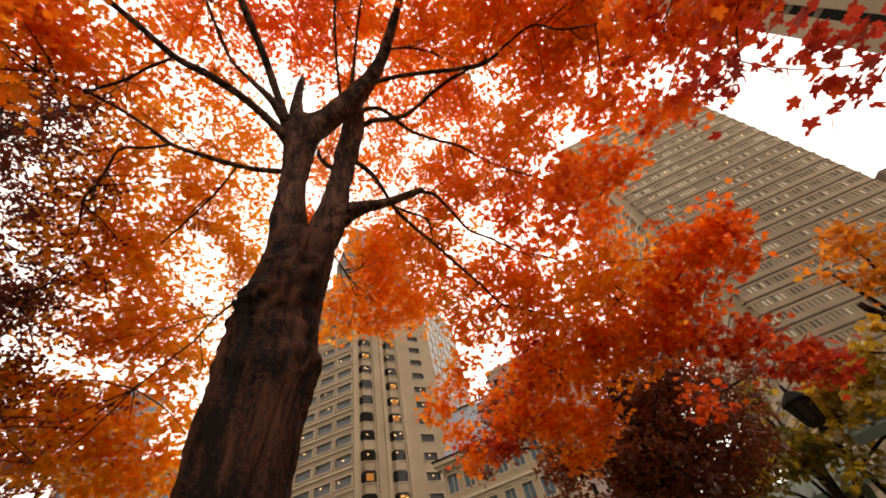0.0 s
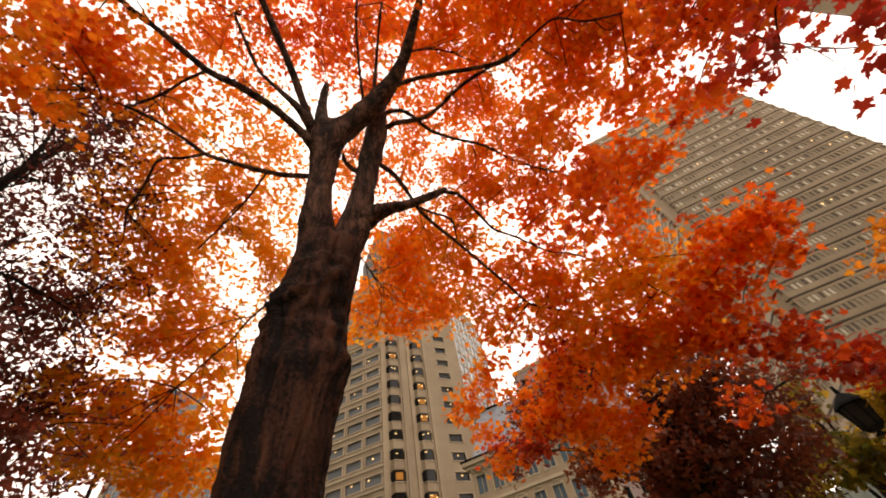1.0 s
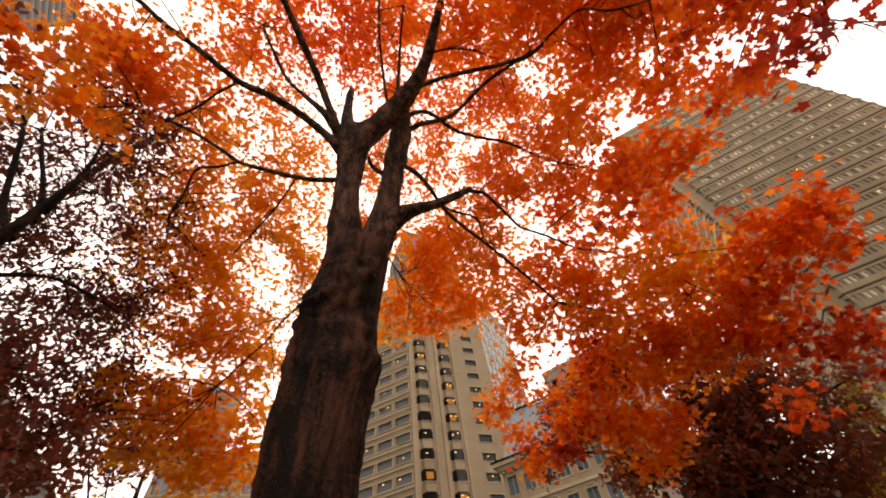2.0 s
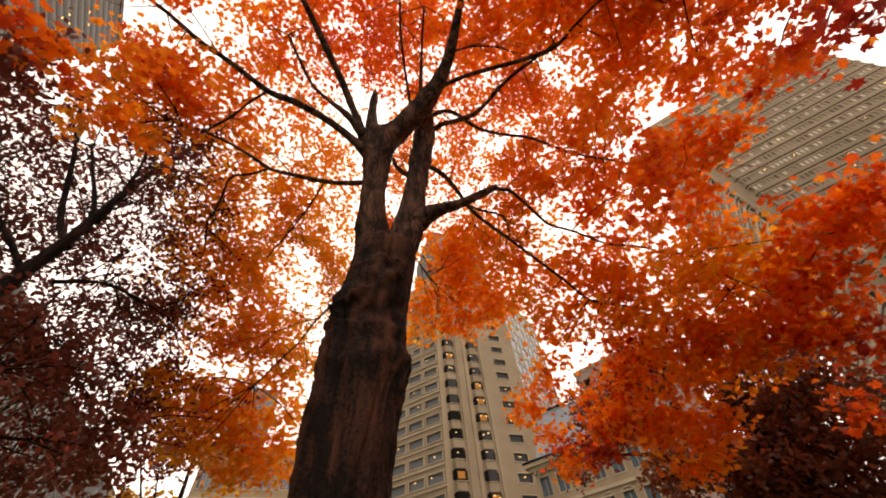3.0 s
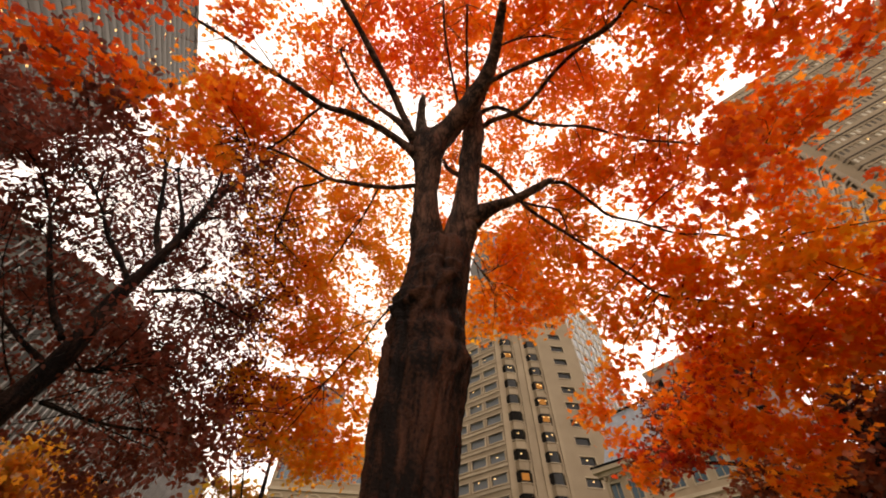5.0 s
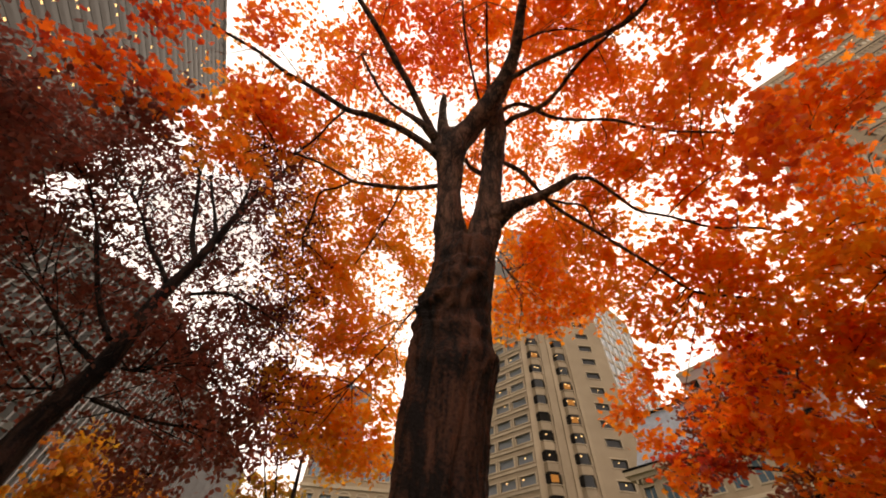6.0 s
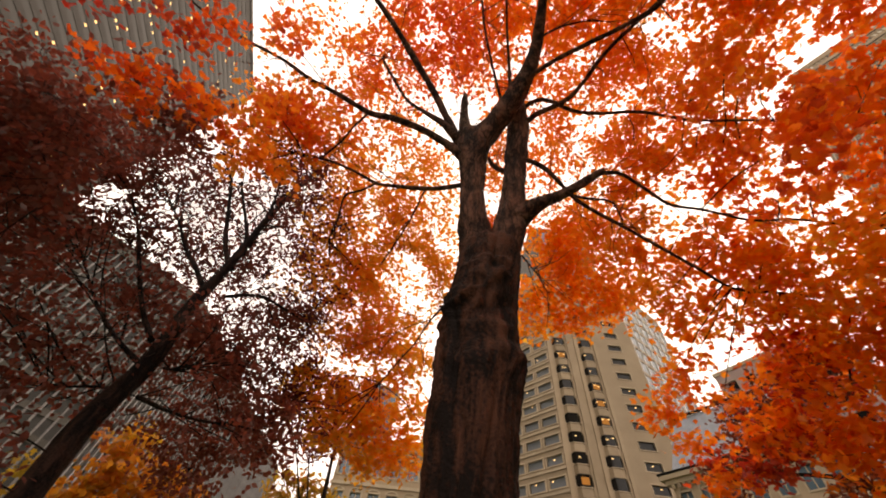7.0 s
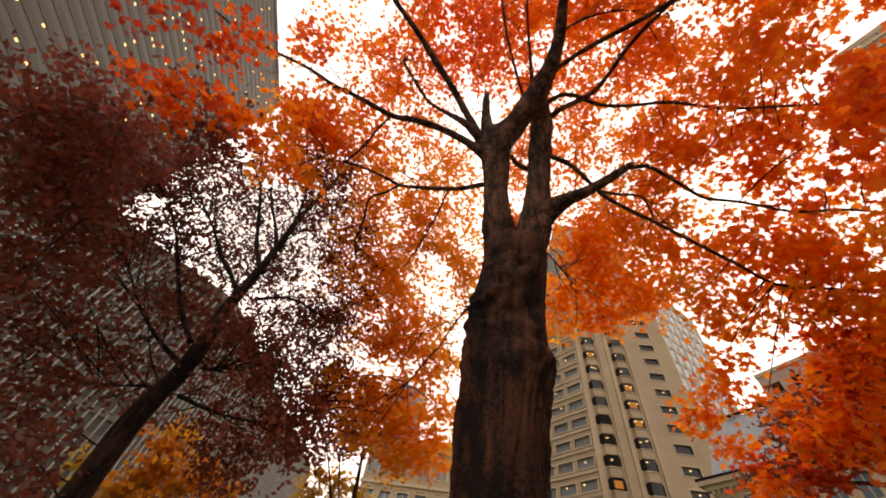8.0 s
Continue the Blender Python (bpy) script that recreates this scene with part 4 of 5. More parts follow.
MAPLE_SPRAYS["northwest"] = [(-2.42, 0.92, 5.34, 0.38, 1.07, 0.64), (-2.18, 1.14, 6.55, 0.45, 0.36, 0.5), (-1.61, 1.06, 7.19, 0.5, 0.33, 0.5), (-2.43, 1.34, 5.93, 0.4, 0.54, 0.4), (-2.13, 1.64, 6.21, 0.41, 0.36, 0.31), (-1.61, 1.66, 6.84, 0.34, 0.22, 0.5), (-2.74, 0.93, 5.86, 0.5, 0.71, 0.35), (-2.57, 1.37, 6.09, 0.39, 0.3, 0.31), (-2.46, 0.2, 6.55, 0.32, 0.36, 0.5), (-3.1, 1.23, 5.81, 0.3, 0.72, 0.31), (-2.49, -0.04, 3.66, 0.105, 0.59, 0.77), (-2.44, 0.09, 3.71, 0.143, 0.85, 0.72)]
MAPLE_SPRAYS["northwest"] += [(-2.53, 0.17, 3.61, 0.105, 0.51, 0.72), (-2.35, 0.17, 3.79, 0.143, 1.02, 0.7), (-2.34, 0.3, 3.93, 0.147, 1.02, 0.7), (-2.43, 0.3, 3.7, 0.113, 0.59, 0.67), (-2.28, 0.41, 4.1, 0.16, 0.94, 0.57), (-2.28, 0.63, 4.18, 0.156, 0.85, 0.55), (-2.3, 0.88, 4.23, 0.168, 0.77, 0.5), (-2.24, 1.11, 4.33, 0.194, 0.68, 0.45), (-2.45, -0.29, 3.82, 0.109, 0.51, 1.02), (-2.33, -0.28, 3.93, 0.116, 0.51, 0.97), (-2.28, -0.13, 4.24, 0.164, 0.51, 0.92), (-2.14, -0.15, 4.46, 0.189, 0.59, 0.75)]
MAPLE_SPRAYS["northwest"] += [(-2.26, 0.05, 4.39, 0.135, 0.42, 0.7), (-2.11, 0.02, 4.61, 0.173, 0.51, 0.75), (-1.88, 0.07, 4.97, 0.227, 0.51, 0.7), (-2.13, 0.59, 4.67, 0.177, 0.51, 0.65), (-2.22, -0.25, 4.16, 0.12, 0.51, 0.92), (-2.64, 0.8, 5.01, 0.301, 0.6, 0.4), (-2.54, 1.21, 5.23, 0.345, 0.55, 0.32), (-2.83, 1.1, 4.66, 0.247, 0.6, 0.3), (-2.34, 1.01, 5.52, 0.288, 0.4, 0.3)]
MAPLE_SPRAYS["west_mid"] = [(-2.57, 2.71, 5.75, 0.624, 0.68, 0.18), (-2.51, 3.46, 5.52, 0.6, 0.68, 0.13), (-3.02, 3.34, 5.27, 0.636, 0.75, 0.2), (-2.01, 2.84, 6.2, 0.444, 0.38, 0.15), (-1.72, 3.6, 6.05, 0.516, 0.46, 0.1), (-1.67, 2.34, 7.02, 0.516, 0.19, 0.25), (-2.24, 0.72, 7.25, 0.456, 0.15, 0.41), (-1.35, 3.95, 5.89, 0.3, 0.38, 0.1)]
MAPLE_SPRAYS["north"] = [(-1, 1, 7.54, 0.48, 0.46, 0.63), (-0.42, 1.23, 7.77, 0.53, 0.43, 0.61), (0.23, 0.7, 8.06, 0.45, 0.46, 0.57), (-1.26, 1.48, 7.19, 0.29, 0.23, 0.6), (-0.67, 0.48, 7.44, 0.55, 0.68, 0.65), (-1.22, 0.51, 7.15, 0.44, 0.46, 0.65), (-0.07, 1.65, 7.69, 0.39, 0.23, 0.61), (-1.1, 0.93, 7.75, 0.52, 0.34, 0.61), (-0.51, 0.63, 8.06, 0.51, 0.57, 0.55), (-1.16, 0.27, 7.59, 0.39, 0.57, 0.59), (-0.67, 1.5, 7.9, 0.37, 0.26, 0.61), (-1.81, 0.78, 6.97, 0.42, 0.34, 0.6)]
MAPLE_SPRAYS["top"] = [(1.15, 0.53, 7.37, 0.58, 1.16, 0.4), (1.81, 0.41, 6.79, 0.58, 1.31, 0.42), (2.31, 0.42, 6.16, 0.61, 1.39, 0.42), (2.63, 0.15, 5.55, 0.5, 1.47, 0.46), (2.73, 0.76, 5.9, 0.59, 1.25, 0.45), (0.61, 1.49, 7.49, 0.43, 0.38, 0.5), (2.35, 1.11, 6.71, 0.45, 0.62, 0.4), (1.82, 1.53, 7.03, 0.52, 0.46, 0.48), (0.73, 0.74, 7.82, 0.41, 0.69, 0.48), (1.65, 1.02, 7.19, 0.41, 0.54, 0.4), (1.87, -0.17, 6.57, 0.77, 1.47, 0.45), (2.6, -0.34, 5.79, 0.62, 1.54, 0.5)]
MAPLE_SPRAYS["top"] += [(0.77, 0.08, 7.45, 0.72, 1, 0.48)]
MAPLE_SPRAYS["top_east"] = [(2.67, 0.23, 4.79, 0.26, 0.95, 0.67), (2.89, 0.71, 5.07, 0.42, 1.47, 0.55), (2.54, -0.08, 4.39, 0.32, 1.66, 0.69), (2.54, -0.18, 3.84, 0.26, 1.74, 0.75), (2.89, 0.56, 4.29, 0.25, 1.3, 0.7), (2.75, 0.32, 3.91, 0.19, 1.03, 0.75), (2.33, -0.38, 4.28, 0.38, 1.74, 0.75), (2.45, -0.31, 3.64, 0.19, 1.56, 0.8)]
MAPLE_SPRAYS["middle"] = [(1.36, 2.12, 6.97, 0.63, 0.4, 0.35), (2.02, 1.9, 6.4, 0.59, 0.46, 0.39), (2.47, 1.51, 6.09, 0.32, 0.33, 0.39), (0.82, 2.09, 7.08, 0.36, 0.26, 0.34), (0.86, 2.61, 6.86, 0.37, 0.33, 0.29), (2.1, 2.39, 5.91, 0.5, 0.57, 0.36), (1.65, 2.29, 6.37, 0.48, 0.51, 0.34), (2.22, 2.75, 5.39, 0.37, 0.44, 0.32), (2.56, 2.24, 5.24, 0.31, 0.51, 0.36), (1.36, 2.97, 6.09, 0.49, 0.63, 0.24), (2.41, 1.88, 5.51, 0.3, 0.44, 0.36), (0.34, 2.93, 6.98, 0.28, 0.4, 0.39)]
MAPLE_SPRAYS["middle"] += [(2.46, 2.65, 4.75, 0.3, 0.57, 0.22)]
MAPLE_SPRAYS["behind"] = [(0.24, 4.65, 5.98, 0.63, 1.11, 0.34), (0.9, 4.28, 6.24, 0.65, 1.24, 0.37), (1.22, 4.56, 5.62, 0.53, 1.2, 0.35), (0.51, 4.05, 6.74, 0.56, 1.24, 0.32), (0.06, 4.98, 5.63, 0.42, 0.8, 0.27), (1.45, 4.01, 5.52, 0.5, 0.78, 0.37), (1.93, 3.43, 5.29, 0.47, 0.66, 0.42), (0.97, 3.63, 6.72, 0.45, 1.11, 0.34), (2.29, 3.26, 4.64, 0.51, 0.83, 0.42), (1.85, 3.74, 4.4, 0.35, 0.6, 0.37), (0.7, 4.78, 5.5, 0.38, 1.17, 0.4)]
MAPLE_SPRAYS["hanging"] = [(2.47, 3.07, 4.04, 0.46, 1.55, 0.27), (1.65, 3.91, 3.94, 0.25, 0.71, 0.39), (1.22, 4.09, 3.5, 0.22, 1.24, 0.44), (1.45, 4.16, 3.21, 0.18, 1.06, 0.42), (1.63, 4.21, 2.93, 0.2, 1.24, 0.46), (1.78, 3.87, 3.51, 0.22, 0.44, 0.44)]
MAPLE_SPRAYS["east_pad"] = [(2.78, 1.48, 4.65, 0.36, 1.66, 0.54), (2.96, 1.2, 4.47, 0.26, 1.43, 0.56), (2.88, 1.89, 4.35, 0.29, 1.5, 0.52), (2.62, 1.49, 4.91, 0.23, 1.11, 0.54), (2.94, 2, 4.06, 0.21, 1.27, 0.38), (2.65, 2.26, 4.61, 0.24, 0.64, 0.5), (2.81, 2.43, 4.17, 0.36, 1.34, 0.34), (1.73, 1.1, 3.75, 0.155, 1.2, 0.66), (1.75, 1.18, 3.56, 0.161, 1.3, 0.7), (1.8, 1.33, 3.85, 0.137, 0.9, 0.6), (1.78, 1.43, 3.54, 0.148, 1.1, 0.7), (1.71, 0.98, 3.55, 0.139, 1.3, 0.7)]
MAPLE_SPRAYS["east_pad"] += [(1.86, 1.12, 4.42, 0.197, 0.7, 0.5), (1.84, 0.97, 4.94, 0.267, 0.9, 0.5), (1.82, 1.44, 5.27, 0.265, 0.6, 0.5)]
MAPLE_SPRAYS["low_east"] = [(2.93, 2.33, 3.6, 0.61, 2, 0.25), (3.08, 1.51, 3.35, 0.39, 1.9, 0.61), (3.14, 1.18, 3.29, 0.23, 1.72, 0.67), (3.22, 1.35, 3.05, 0.15, 1.63, 0.65), (3.03, 2.05, 3.14, 0.43, 1.67, 0.67), (2.78, 2.89, 3.34, 0.49, 1.9, 0.37), (2.36, 3.43, 3.48, 0.43, 1, 0.47), (2.39, 3.44, 2.94, 0.42, 1.81, 0.47), (2.65, 3.19, 2.78, 0.24, 1.72, 0.53), (1.98, 3.81, 3.21, 0.29, 1.72, 0.49), (2.44, 3.44, 2.55, 0.2, 1.63, 0.49), (2.9, 2.51, 3.01, 0.27, 1.72, 0.43)]
MAPLE_SPRAYS["low_east"] += [(2.59, 2.88, 4.46, 0.33, 0.96, 0.21), (2.94, 2.77, 3.89, 0.33, 1.08, 0.21), (3.09, 2.95, 3.49, 0.28, 0.96, 0.24), (2.84, 3.25, 3.82, 0.28, 0.84, 0.21)]
MAPLE_SPRAYS["far_east"] = [(2.34, 3.47, 3.85, 0.37, 0.76, 0.77), (2.36, 3.58, 3.47, 0.33, 0.71, 0.94), (2, 4.09, 3.39, 0.21, 0.28, 0.87), (2.3, 3.79, 3.14, 0.28, 1.19, 0.97), (1.66, 4.36, 3.12, 0.19, 1.09, 0.85), (1.95, 4.06, 2.99, 0.25, 1.19, 0.94), (2.11, 3.64, 4, 0.2, 0.11, 0.69), (3.26, 1.86, 2.68, 0.28, 1.49, 0.89), (3.34, 1.71, 2.36, 0.23, 1.58, 0.95), (3.34, 1.59, 2.17, 0.14, 1.39, 0.97), (3.17, 2.14, 2.78, 0.21, 1.19, 0.82), (3.21, 2.46, 2.43, 0.14, 1.19, 0.82)]
MAPLE_SPRAYS["far_east"] += [(3.18, 2.45, 2.54, 0.14, 1.22, 0.77)]
MAPLE_SPRAYS["near_red"] = [(1.59, -0.09, 2.53, 0.059, 0.68, 0.92), (1.63, -0.06, 2.48, 0.054, 0.68, 0.95), (1.66, -0.09, 2.42, 0.089, 0.75, 0.95), (1.71, -0.12, 2.36, 0.099, 0.83, 0.95), (1.71, -0.02, 2.36, 0.074, 0.6, 0.92), (1.75, 0, 2.3, 0.064, 0.52, 0.9), (1.71, 0.02, 2.36, 0.054, 0.52, 0.95), (1.73, -0.07, 2.32, 0.064, 0.52, 0.95), (1.85, 0, 2.99, 0.154, 0.38, 0.9), (1.86, 0.14, 2.97, 0.129, 0.45, 0.86), (1.82, 0.06, 3.16, 0.128, 0.38, 0.86), (1.92, 0.1, 2.9, 0.092, 0.38, 0.9)]
MAPLE_SPRAYS["near_red"] += [(1.65, -0.12, 2.76, 0.081, 0.6, 0.8)]
MAPLE_SPRAYS["inner"] = [(-1.26, 3.17, 6.95, 0.39, 0.17, 0.21), (-1.13, 3.86, 6.53, 0.31, 0.39, 0.14), (-1.3, 2.47, 7.28, 0.33, 0.13, 0.28), (-0.36, 2.92, 7.43, 0.21, 0.47, 0.32), (-0.11, 3.24, 7.28, 0.18, 0.47, 0.35), (0.35, 2.77, 7.5, 0.27, 0.39, 0.35), (-1.37, 3.49, 6.74, 0.3, 0.22, 0.14), (-1.33, 2.43, 7.3, 0.39, 0.13, 0.28), (0.4, 4.01, 6.52, 0.49, 0.24, 0.23), (0.94, 3.93, 6.52, 0.5, 0.24, 0.26), (-0.15, 2.7, 7.97, 0.34, 0.71, 0.35), (-0.06, 2.24, 8.14, 0.29, 0.54, 0.39)]
MAPLE_SPRAYS["inner"] += [(-0.28, 3.26, 7.71, 0.26, 0.71, 0.32), (-0.16, 2.93, 7.88, 0.35, 0.54, 0.35), (-1.1, 3.03, 7.29, 0.45, 0.22, 0.25), (-1.11, 4.29, 6.19, 0.31, 0.39, 0.14), (-1.7, 4.8, 4.85, 0.34, 0.51, 0.18), (-1.75, 5.14, 4.3, 0.33, 0.51, 0.18), (-1.86, 5.35, 3.83, 0.27, 0.59, 0.18), (-2.07, 3.9, 5.94, 0.44, 0.42, 0.2), (-1.82, 3.32, 6.71, 0.37, 0.23, 0.21), (-2.06, 4.48, 5.05, 0.33, 0.51, 0.21), (-1.59, 2.61, 7.15, 0.32, 0.14, 0.28), (-0.43, 3.26, 6.32, 0.3, 0.9, 0.3)]
MAPLE_SPRAYS["inner"] += [(-0.51, 3.44, 6.19, 0.22, 1, 0.3)]
MAPLE_SPRAYS["canopy_west"] = [(-2.18, 0.47, 7.09, 0.87, 0.25, 0.38), (-1.7, 1.29, 7.34, 0.8, 0.27, 0.38), (-2.42, 1.43, 6.61, 0.76, 0.32, 0.28), (-1.62, 2.09, 7.13, 0.84, 0.15, 0.24), (-2.26, 2.66, 6.43, 0.84, 0.4, 0.16), (-1.54, 3.16, 6.65, 0.69, 0.24, 0.14), (-1.46, 3.91, 6.16, 0.44, 0.48, 0.09), (-2.73, 0.71, 6.37, 0.68, 0.27, 0.35), (-1.61, 0.47, 7.69, 0.58, 0.4, 0.4), (-1.09, 2.76, 7.2, 0.49, 0.15, 0.21), (-1.81, 4.67, 4.97, 0.41, 0.48, 0.1), (-1.57, 2.4, 6.8, 0.68, 0.18, 0.21)]
MAPLE_SPRAYS["canopy_west"] += [(-2.11, 2.25, 6.45, 0.6, 0.4, 0.17), (-1.83, 3.54, 6.05, 0.61, 0.4, 0.12)]
MAPLE_SPRAYS["canopy_mid"] = [(-0.13, 1.08, 8.22, 0.8, 0.54, 0.43), (0.36, 0.72, 8.26, 0.67, 0.71, 0.41), (0.76, 1.65, 7.86, 0.69, 0.43, 0.43), (0.82, 2.5, 7.36, 0.71, 0.47, 0.41), (1.42, 1.64, 7.11, 0.59, 0.62, 0.41), (1.44, 2.5, 6.79, 0.63, 0.5, 0.38), (1.84, 2.31, 6.29, 0.55, 0.52, 0.4), (1.14, 0.92, 7.53, 0.59, 0.78, 0.38), (2.16, 2.29, 5.7, 0.47, 0.6, 0.44), (1.81, 1.21, 6.89, 0.52, 0.86, 0.38), (2.21, 1.57, 5.97, 0.44, 0.93, 0.43), (-0.34, 3.09, 7.57, 0.41, 0.31, 0.43)]
MAPLE_SPRAYS["canopy_mid"] += [(0.48, 3.21, 7.05, 0.47, 0.47, 0.38), (0.04, 1.8, 8.07, 0.47, 0.47, 0.43), (2.34, 1.39, 5.49, 0.28, 0.78, 0.55)]
MAPLE_SPRAYS["canopy_east"] = [(1.27, 3.6, 5.67, 0.53, 0.7, 0.23), (1.75, 3.03, 5.42, 0.52, 0.79, 0.27), (1.62, 3.58, 4.71, 0.43, 0.79, 0.25), (2.05, 2.91, 4.82, 0.44, 0.9, 0.45), (2.37, 2.33, 4.77, 0.24, 0.79, 0.63), (1.68, 2.89, 6.04, 0.5, 0.7, 0.41), (1.14, 3.46, 6.07, 0.4, 0.79, 0.31), (2.32, 1.97, 5.27, 0.3, 0.79, 0.61), (2.3, 2.89, 4.37, 0.38, 1.2, 0.45), (1.84, 3.55, 4.31, 0.39, 0.79, 0.27), (1.49, 3.96, 3.79, 0.27, 1.03, 0.46), (2.24, 2.41, 5.33, 0.33, 0.7, 0.59)]
DARK_LIMBS = {}
DARK_LIMBS["trunk"] = [(-3.38, 2.14, 1.74, 0.098), (-3.38, 2.15, 1.91, 0.093), (-3.39, 2.13, 2.47, 0.088), (-3.36, 2.18, 3.04, 0.078), (-3.38, 2.15, 3.71, 0.064), (-3.37, 2.16, 4.54, 0.049), (-3.38, 2.15, 5.44, 0.035), (-3.35, 2.19, 6.53, 0.028), (-3.3, 2.27, 7.58, 0.019)]
DARK_LIMBS["limb_a"] = [(-3.41, 2.09, 3.22, 0.029), (-3.68, 2, 3.5, 0.024), (-3.91, 1.81, 3.87, 0.023), (-4.1, 1.54, 4.31, 0.017), (-4.29, 1.25, 4.68, 0.011)]
DARK_LIMBS["limb_b"] = [(-3.37, 2.18, 3.91, 0.027), (-3.6, 2.01, 4.2, 0.023), (-3.83, 1.89, 4.43, 0.018), (-4.01, 1.68, 4.74, 0.014), (-4.22, 1.44, 5.02, 0.012)]
DARK_LIMBS["limb_c"] = [(-3.34, 2.2, 4.35, 0.034), (-3.59, 2.11, 4.69, 0.03), (-3.74, 1.9, 5.18, 0.025), (-3.85, 1.65, 5.67, 0.02), (-4.05, 1.38, 6.06, 0.014)]
DARK_LIMBS["limb_d"] = [(-3.36, 2.21, 4.63, 0.028), (-3.5, 2.11, 5.05, 0.024), (-3.68, 1.91, 5.47, 0.019), (-3.84, 1.74, 5.85, 0.014)]
DARK_LIMBS["limb_e"] = [(-3.34, 2.19, 4.77, 0.024), (-3.38, 2.15, 5.3, 0.02), (-3.44, 2.08, 5.8, 0.017), (-3.49, 1.92, 6.31, 0.015)]
DARK_LIMBS["limb_f"] = [(-3.38, 2.12, 3, 0.025), (-3.67, 1.95, 3.18, 0.02), (-3.92, 1.74, 3.41, 0.014), (-4.13, 1.45, 3.72, 0.009)]
DARK_LIMBS["limb_g"] = [(-3.32, 2.28, 2.77, 0.019), (-3.3, 2.78, 2.87, 0.015), (-3.17, 3.3, 3.06, 0.013), (-3.03, 3.68, 3.38, 0.008)]
DARK_LIMBS["limb_h"] = [(-3.31, 2.3, 3.07, 0.014), (-3.32, 2.43, 3.13, 0.012), (-3.29, 2.56, 3.25, 0.006)]
DARK_LIMBS["limb_i"] = [(-3.35, 2.21, 2.8, 0.016), (-3.57, 2.03, 2.72, 0.01), (-3.74, 1.9, 2.63, 0.007)]
DARK_LIMBS["limb_j"] = [(-3.3, 2.3, 3.99, 0.021), (-3.14, 2.58, 4.26, 0.018), (-3.02, 2.94, 4.37, 0.014), (-2.91, 3.3, 4.44, 0.009)]
DARK_SPRAYS = {}
DARK_SPRAYS["dark"] = [(-3.91, 0.53, 3.67, 0.52, 2.08, 0.3), (-3.84, 0.89, 3.02, 0.43, 1.22, 0.3), (-4.05, 0.44, 4.54, 0.48, 2.08, 0.35), (-3.84, 0.01, 3.84, 0.28, 1.54, 0.3), (-3.77, -0.19, 4.43, 0.23, 1.1, 0.4), (-3.68, 1.31, 2.86, 0.4, 0.75, 0.35), (-3.6, 1.33, 2.44, 0.31, 0.81, 0.35), (-3.65, 1.78, 3.01, 0.42, 0.61, 0.4), (-4.47, 1.21, 5.12, 0.56, 0.82, 0.3), (-4.33, 1.74, 5.69, 0.57, 0.66, 0.35), (-4.37, 1.63, 4.41, 0.52, 0.66, 0.3), (-3.81, 2.45, 5.83, 0.53, 0.53, 0.4)]
DARK_SPRAYS["dark"] += [(-4.08, 2.49, 4.59, 0.52, 0.66, 0.35)]
DARK_SPRAYS["dark_low"] = [(-3.33, 3.23, 4.45, 0.46, 1.12, 0.4), (-3.53, 3.24, 3.81, 0.49, 1.72, 0.45), (-3.61, 2.6, 3.59, 0.43, 1.4, 0.45), (-3.6, 2.68, 3, 0.33, 0.37, 0.5), (-3.24, 3.41, 3.02, 0.36, 1.72, 0.5), (-3.07, 3.78, 3.65, 0.35, 1.57, 0.45), (-3.57, 2.14, 2.73, 0.28, 0.66, 0.5), (-3.47, 1.63, 2.46, 0.22, 0.76, 0.5), (-3.33, 3.22, 2.58, 0.32, 1.67, 0.5), (-3.12, 3.47, 4.75, 0.33, 0.85, 0.4), (-4.05, 2.02, 3.88, 0.37, 1.25, 0.35), (-3.83, 2.65, 5.09, 0.41, 0.87, 0.35)]
DARK_SPRAYS["dark_near"] = [(-4.34, 1.33, 5.82, 0.44, 0.58, 0.35), (-4.32, 1.02, 5.35, 0.35, 0.64, 0.35), (-4.19, 1.78, 6.08, 0.43, 0.51, 0.35), (-4.31, 0.9, 4.77, 0.31, 0.64, 0.3), (-3.77, 2.12, 6.55, 0.47, 0.38, 0.4), (-3.46, 1.57, 2.2, 0.27, 0.71, 0.35), (-3.35, 1.69, 1.93, 0.25, 0.71, 0.35), (-3.57, 1.74, 2.68, 0.25, 0.47, 0.4), (-3.72, 1.08, 2.65, 0.25, 0.63, 0.3), (-3.79, 2.3, 3.15, 0.27, 0.19, 0.45), (-3.6, 3.11, 3.41, 0.38, 0.61, 0.5), (-3.7, 3.04, 2.77, 0.33, 0.61, 0.5)]
DARK_SPRAYS["dark_near"] += [(-3.99, 2.03, 3.54, 0.34, 0.51, 0.4), (-4.5, 2.08, 5.03, 0.46, 0.44, 0.35), (-4.6, 1.29, 4.59, 0.39, 0.51, 0.3), (-4.27, 2.33, 5.47, 0.51, 0.44, 0.35), (-4.14, 1.07, 3.7, 0.4, 1.02, 0.3), (-4.03, 0.22, 4.26, 0.34, 1.02, 0.35)]
